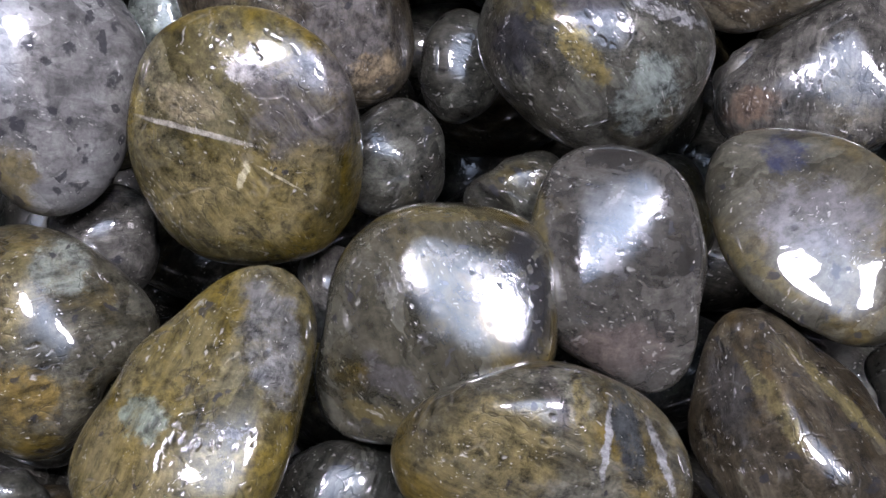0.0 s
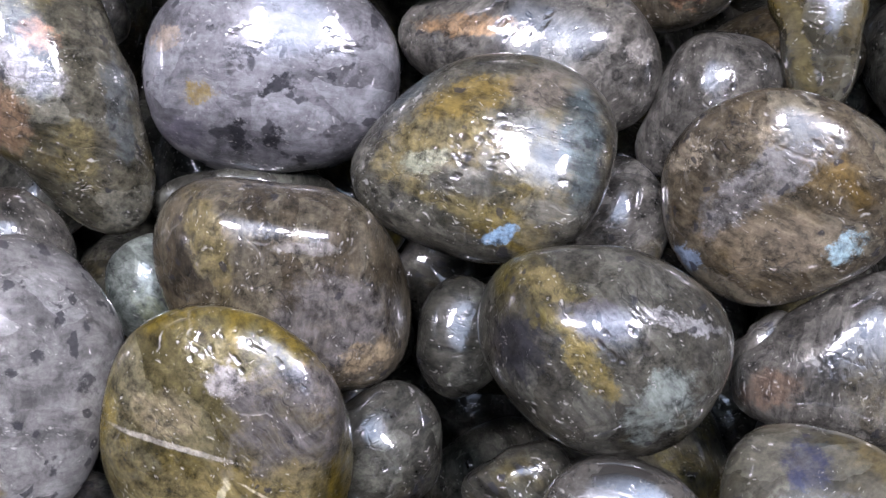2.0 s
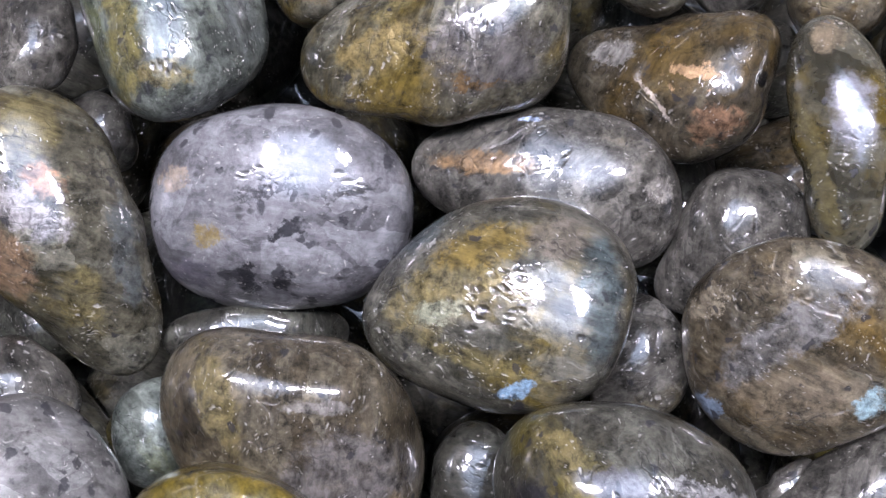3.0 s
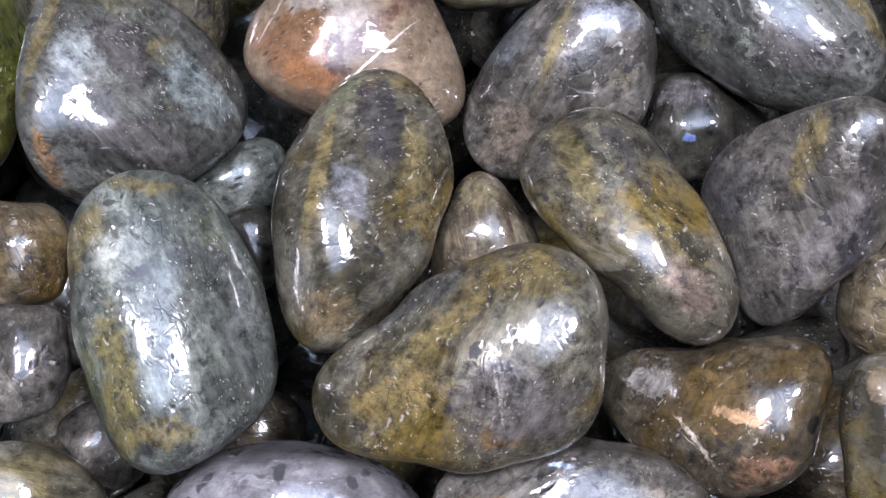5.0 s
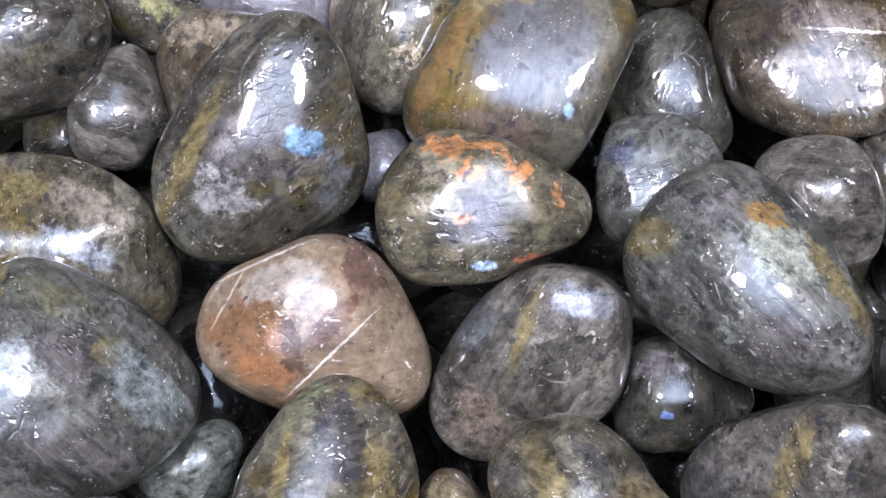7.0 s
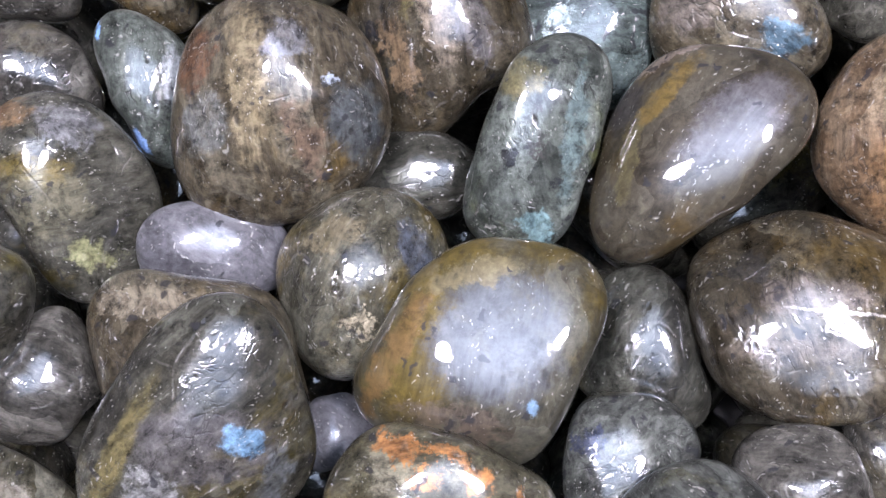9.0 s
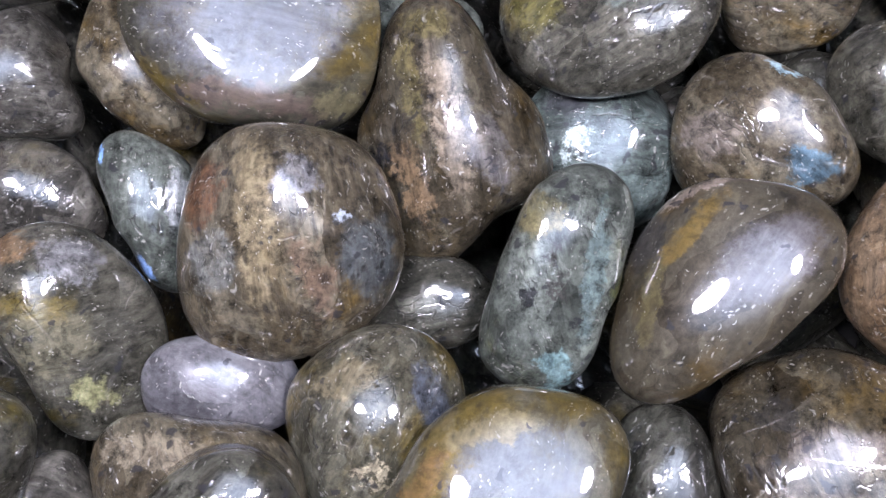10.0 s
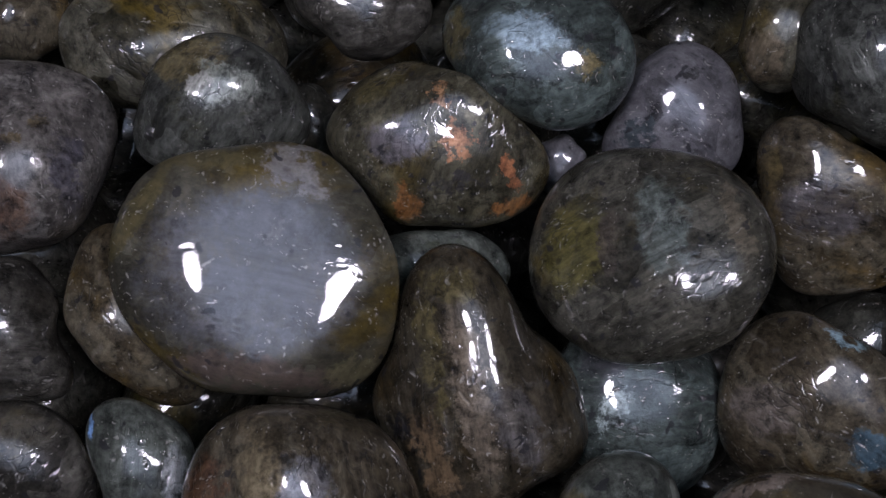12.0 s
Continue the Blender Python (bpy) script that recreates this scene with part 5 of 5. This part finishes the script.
stone(-62.0, 336.4, 15.1, (22, 19, 0), (14.24, 0.3, -0.07, -0.37, 0.5, 0.19, 0.69, -0.48, -0.1, -0.08, 0.11, 0.03, 0.07), 11.2, 79, "lilacbrown", "lilac-grey stone with brown clouding", 66, p=2.16, lean=(0.02, 0.01), tilt=(0.3, -0.27), marks=((-1.8, -7.1, 5.3, 3.8, 0, (0.074, 0.046, 0.031), 0.0, 0.5), (3.2, 5.2, 1.5, 0.8, 0, (0.087, 0.068, 0.037), 0.0, 0.4), (-0.8, 2.3, 1.7, 0.6, 10, (0.087, 0.068, 0.037), 0.0, 0.4), (7.7, -1.9, 5.3, 2.0, -75, (0.056, 0.053, 0.062), 0.0, 0.8)))
stone(-33.1, 344.0, 14.0, (23, 10, 0), (11.28, 0.11, 0.08, 1.36, 0.27, 0.54, -0.85, -0.07, 0.0, 0.31, -0.13, -0.11, -0.24), 7.59, 80, "greengrey", "green-grey glossy stone with cloudy patches", 113, p=2.0, lean=(0.02, 0.04), tilt=(-0.03, 0.16), marks=((-4.1, 6.8, 5.3, 3.4, 20, (0.112, 0.093, 0.046), 0.0, 0.6), (0.8, 3.3, 4.6, 3.0, 0, (0.211, 0.229, 0.198), 0.0, 0.7), (-3.1, 3.1, 1.7, 1.1, 0, (0.31, 0.31, 0.279), 0.0, 0.6)))
stone(13.9, 353.5, 14.3, (26, -6, 0), (12.67, 0.06, -0.11, 1.55, -1.56, -0.44, 0.48, 0.1, -0.33, -0.0, 0.13, -0.07, -0.12), 7.46, 81, "teal", "dark teal-grey glossy stone", 160, p=2.34, lean=(-0.01, -0.01), tilt=(-0.15, -0.27), marks=((-2.1, 2.1, 5.7, 2.6, -10, (0.174, 0.229, 0.248), 0.0, 0.5), (6.7, -2.3, 2.0, 1.7, 0, (0.102, 0.084, 0.036), 0.0, 0.6), (-12.6, 2.5, 2.0, 3.8, 0, (0.084, 0.071, 0.031), 0.0, 0.4)))
stone(35.6, 346.3, 5.0, (22, -12, 0), (10.72, -0.04, -0.07, -0.22, 0.57, -0.49, -1.03, -0.32, 0.39, 0.06, -0.13, -0.09, 0.11), 7.3, 82, "lilac", "pale lilac-grey polished stone", 27, marks=((-3.4, 1.8, 2.7, 0.9, 65, (0.012, 0.012, 0.014), 0.00, 0.60), (2.0, 6.3, 1.7, 0.8, 10, (0.025, 0.025, 0.025), 0.00, 0.50), (-6.0, -2.2, 2.3, 1.8, 0, (0.037, 0.050, 0.056), 0.00, 0.90),))
stone(64.1, 352.8, 12.7, (24, -21, 0), (12.64, -0.27, -0.01, -0.58, -0.42, -0.63, 0.24, 0.26, 0.39, 0.12, -0.22, -0.08, -0.09), 9.5, 83, "greengrey", "green-grey glossy stone with cloudy patches", 74)
stone(51.6, 359.1, 8.1, (25, -17, 0), (7.53, -0.08, -0.04, -1.49, 0.81, -0.01, 0.07, 0.26, -0.05, 0.01, -0.04, -0.06, 0.07), 5.0, 84, "olivegrey", "grey-olive polished stone with yellowish streaks", 121, marks=((-2.9, -3.1, 3.0, 3.8, 0, (0.124, 0.102, 0.068), 0.00, 0.40),))
stone(-12.5, 362.7, 7.9, (27, 3, 0), (8.35, 0.14, -0.16, 1.58, -0.54, -0.17, 0.61, 0.58, -0.27, -0.08, 0.36, 0.03, -0.11), 5.2, 85, "grey", "grey polished stone with pale cloudy streaks", 168)
stone(-42.4, 357.8, 5.9, (25, 13, 0), (13.49, 0.24, -0.09, 3.64, 0.61, 0.13, -0.00, 0.44, 0.10, 0.04, -0.00, 0.01, -0.28), 7.7, 86, "olivegrey", "grey-olive polished stone with yellowish streaks", 35)
stone(-68.1, 363.3, 2.4, (25, 20, 0), (7.42, 0.12, 0.02, 0.96, 1.01, 0.14, -0.19, -0.35, 0.33, -0.07, -0.14, 0.31, -0.22), 5.4, 87, "brown", "brownish grey polished stone with fine cracks", 82)
stone(64.0, 312.9, -2.5, (12, -20, 0), (8.43, -0.09, 0.03, 1.11, 0.07, -0.24, 0.02, 0.06, -0.05, -0.22, -0.05, -0.20, 0.22), 6.0, 88, "dark", "small glossy stone deep in a gap of the pile, shade put into its colour", 129)
stone(-63.9, 311.8, 7.4, (15, 19, 0), (10.19, 0.01, 0.02, -0.51, -0.61, -0.51, -0.75, -0.46, -0.43, -0.23, -0.08, -0.27, 0.18), 7.5, 89, "grey", "grey polished stone with pale cloudy streaks", 176)
stone(-1.5, 323.0, 1.9, (18, -1, 0), (8.25, 0.02, -0.06, 2.46, -0.03, -0.08, 0.19, 0.46, -0.05, -0.01, -0.04, 0.09, -0.12), 4.8, 90, "green", "pale green-grey polished stone", 43)
stone(-21.4, 347.6, -0.9, (25, 5, 0), (5.66, 0.03, 0.01, -0.86, -0.33, 0.14, 0.18, 0.04, 0.45, 0.51, 0.06, 0.02, 0.00), 4.1, 91, "dark", "small glossy stone deep in a gap of the pile, shade put into its colour", 90)
stone(17.8, 340.7, 0.0, (23, -7, 0), (4.05, 0.02, 0.03, -0.60, 0.23, 0.25, 0.26, -0.10, -0.11, 0.13, 0.23, 0.02, 0.17), 3.0, 92, "lilac", "pale lilac-grey polished stone", 137)
stone(39.9, 308.7, 0.1, (14, -13, 0), (3.96, -0.04, -0.01, -0.22, 0.65, -0.16, 0.14, -0.05, -0.04, 0.00, 0.05, 0.24, 0.07), 2.9, 93, "grey", "grey polished stone with pale cloudy streaks", 4)
stone(-68.4, 171.6, 13.5, (12, 20, 0), (7.82, 0.14, 0.05, -0.64, -0.21, 0.32, 0.39, -0.48, -0.42, 0.01, 0.14, 0.06, 0.13), 6.0, 94, "brown", "brownish grey polished stone with fine cracks", 51)
stone(-66.8, 155.9, 11.8, (7, 20, 0), (7.68, 0.19, 0.08, -1.37, -0.14, 0.43, 0.26, -0.37, -0.25, 0.05, -0.11, 0.23, 0.13), 5.5, 95, "grey", "grey polished stone with pale cloudy streaks", 98)
stone(-38.4, 186.1, 4.8, (16, 11, 0), (7.01, 0.05, -0.06, -0.21, 0.95, -0.66, 0.07, 0.06, 0.09, -0.16, -0.40, -0.04, 0.07), 4.8, 96, "green", "pale green-grey polished stone", 145)
stone(-35.4, 175.9, 7.1, (13, 10, 0), (4.74, 0.04, 0.18, -1.17, -0.77, -0.14, 0.33, 0.13, 0.35, 0.79, 0.24, 0.13, -0.11), 3.3, 97, "dark", "small glossy stone deep in a gap of the pile, shade put into its colour", 12)
stone(-82.0, 205.9, 6.6, (24, 23, 0), (11.95, -0.01, 0.00, -4.30, -0.66, -0.49, 0.25, 1.22, 0.28, 0.33, 0.10, -0.32, -0.26), 7.2, 98, "lime", "yellow-green polished stone at the side of the pile", 59)
stone(-57.7, 145.5, 1.0, (14, 18, 0), (5.89, 0.04, 0.02, -0.33, -1.09, -0.00, -0.00, -0.29, -0.14, -0.11, 0.26, 0.11, -0.17), 4.2, 99, "grey", "grey polished stone with pale cloudy streaks", 106)


# ---- the bed below, and the rest of the bin's filling past the sides ----
def lump_points(rnd, ring, rows, r, squash):
    th = np.linspace(0, 2 * math.pi, ring, endpoint=False)
    a, b, m, dent = rnd.uniform(0.8, 1.25), rnd.uniform(0, 6.3), rnd.uniform(0.0, 0.12), rnd.uniform(0.8, 0.95)
    pts = []
    for f in np.linspace(math.pi / 2, -math.pi / 2, rows):
        c, s = max(math.cos(f), 0.0) ** 0.87, math.copysign(abs(math.sin(f)) ** 0.87, f)
        w = r * (1 + m * np.cos(3 * th + b))
        pts.append(np.stack([w * a * c * np.cos(th), w / a * c * np.sin(th), r * squash * s + 0 * th], 1))
    pts = np.concatenate(pts)
    # one soft flat
    v = np.array(Vector((math.cos(b), math.sin(b), 0.9)).normalized())
    d = pts @ v
    soft = d.max() * 0.06
    return pts - np.outer(0.8 * soft * np.logaddexp(0, (d - d.max() * dent) / soft), v)


def lump_faces(ring, rows, base=0):
    return [(base + i * ring + j, base + (i + 1) * ring + j, base + (i + 1) * ring + (j + 1) % ring, base + i * ring + (j + 1) % ring) for i in range(rows - 1) for j in range(ring)]


def smooth_mesh(name, verts, faces, material):
    mesh = bpy.data.meshes.new(name)
    mesh.from_pydata(verts, [], faces)
    mesh.polygons.foreach_set("use_smooth", [True] * len(mesh.polygons))
    mesh.materials.append(material)
    return mesh


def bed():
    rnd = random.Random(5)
    # filler stones are coloured dark so that the gaps read as shade
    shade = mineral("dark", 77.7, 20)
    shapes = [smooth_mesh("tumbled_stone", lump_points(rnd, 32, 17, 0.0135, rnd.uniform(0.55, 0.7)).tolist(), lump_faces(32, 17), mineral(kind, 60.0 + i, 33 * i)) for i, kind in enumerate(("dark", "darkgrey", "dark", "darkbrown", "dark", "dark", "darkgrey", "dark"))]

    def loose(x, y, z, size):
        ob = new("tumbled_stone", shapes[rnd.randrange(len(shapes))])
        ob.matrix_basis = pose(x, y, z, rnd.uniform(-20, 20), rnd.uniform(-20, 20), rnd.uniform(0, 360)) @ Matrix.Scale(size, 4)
        tagged(ob, "polished stone of the pile's filling, coloured dark for the shade of the gaps", "stone", "stones in the bin")

    # the lowest layer, joined
    verts, faces = [], []
    y = Y0 + 0.013
    while y < Y1 - 0.01:
        x = -BX + 0.013
        while x < BX - 0.01:
            spin = np.array(Euler((rnd.uniform(-0.4, 0.4), rnd.uniform(-0.4, 0.4), rnd.uniform(0, 6.3))).to_matrix())
            px = min(max(x + rnd.uniform(-0.003, 0.003), -BX + 0.015), BX - 0.015)
            faces += lump_faces(20, 11, len(verts))
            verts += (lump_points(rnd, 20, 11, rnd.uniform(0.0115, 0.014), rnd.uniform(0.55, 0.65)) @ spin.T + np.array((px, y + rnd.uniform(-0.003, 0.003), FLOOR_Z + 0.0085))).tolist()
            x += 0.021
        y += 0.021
    tagged(new("stone_bed", smooth_mesh("stone_bed", verts, faces, shade)), "polished stones filling the bottom of the bin, coloured dark for the shade of the gaps", "stones", kind="stuff")

    # the layer above it, and the rest past the sides, stone by stone
    y = Y0 + 0.016
    while y < Y1 - 0.012:
        x = -BX + 0.016
        while x < BX - 0.012:
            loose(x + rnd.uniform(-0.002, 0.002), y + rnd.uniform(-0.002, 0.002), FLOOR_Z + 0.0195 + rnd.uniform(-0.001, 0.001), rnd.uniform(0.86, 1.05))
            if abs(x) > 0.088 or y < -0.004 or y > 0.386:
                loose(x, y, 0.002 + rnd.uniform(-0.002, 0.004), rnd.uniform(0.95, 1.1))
            x += 0.0265
        y += 0.0265


bed()
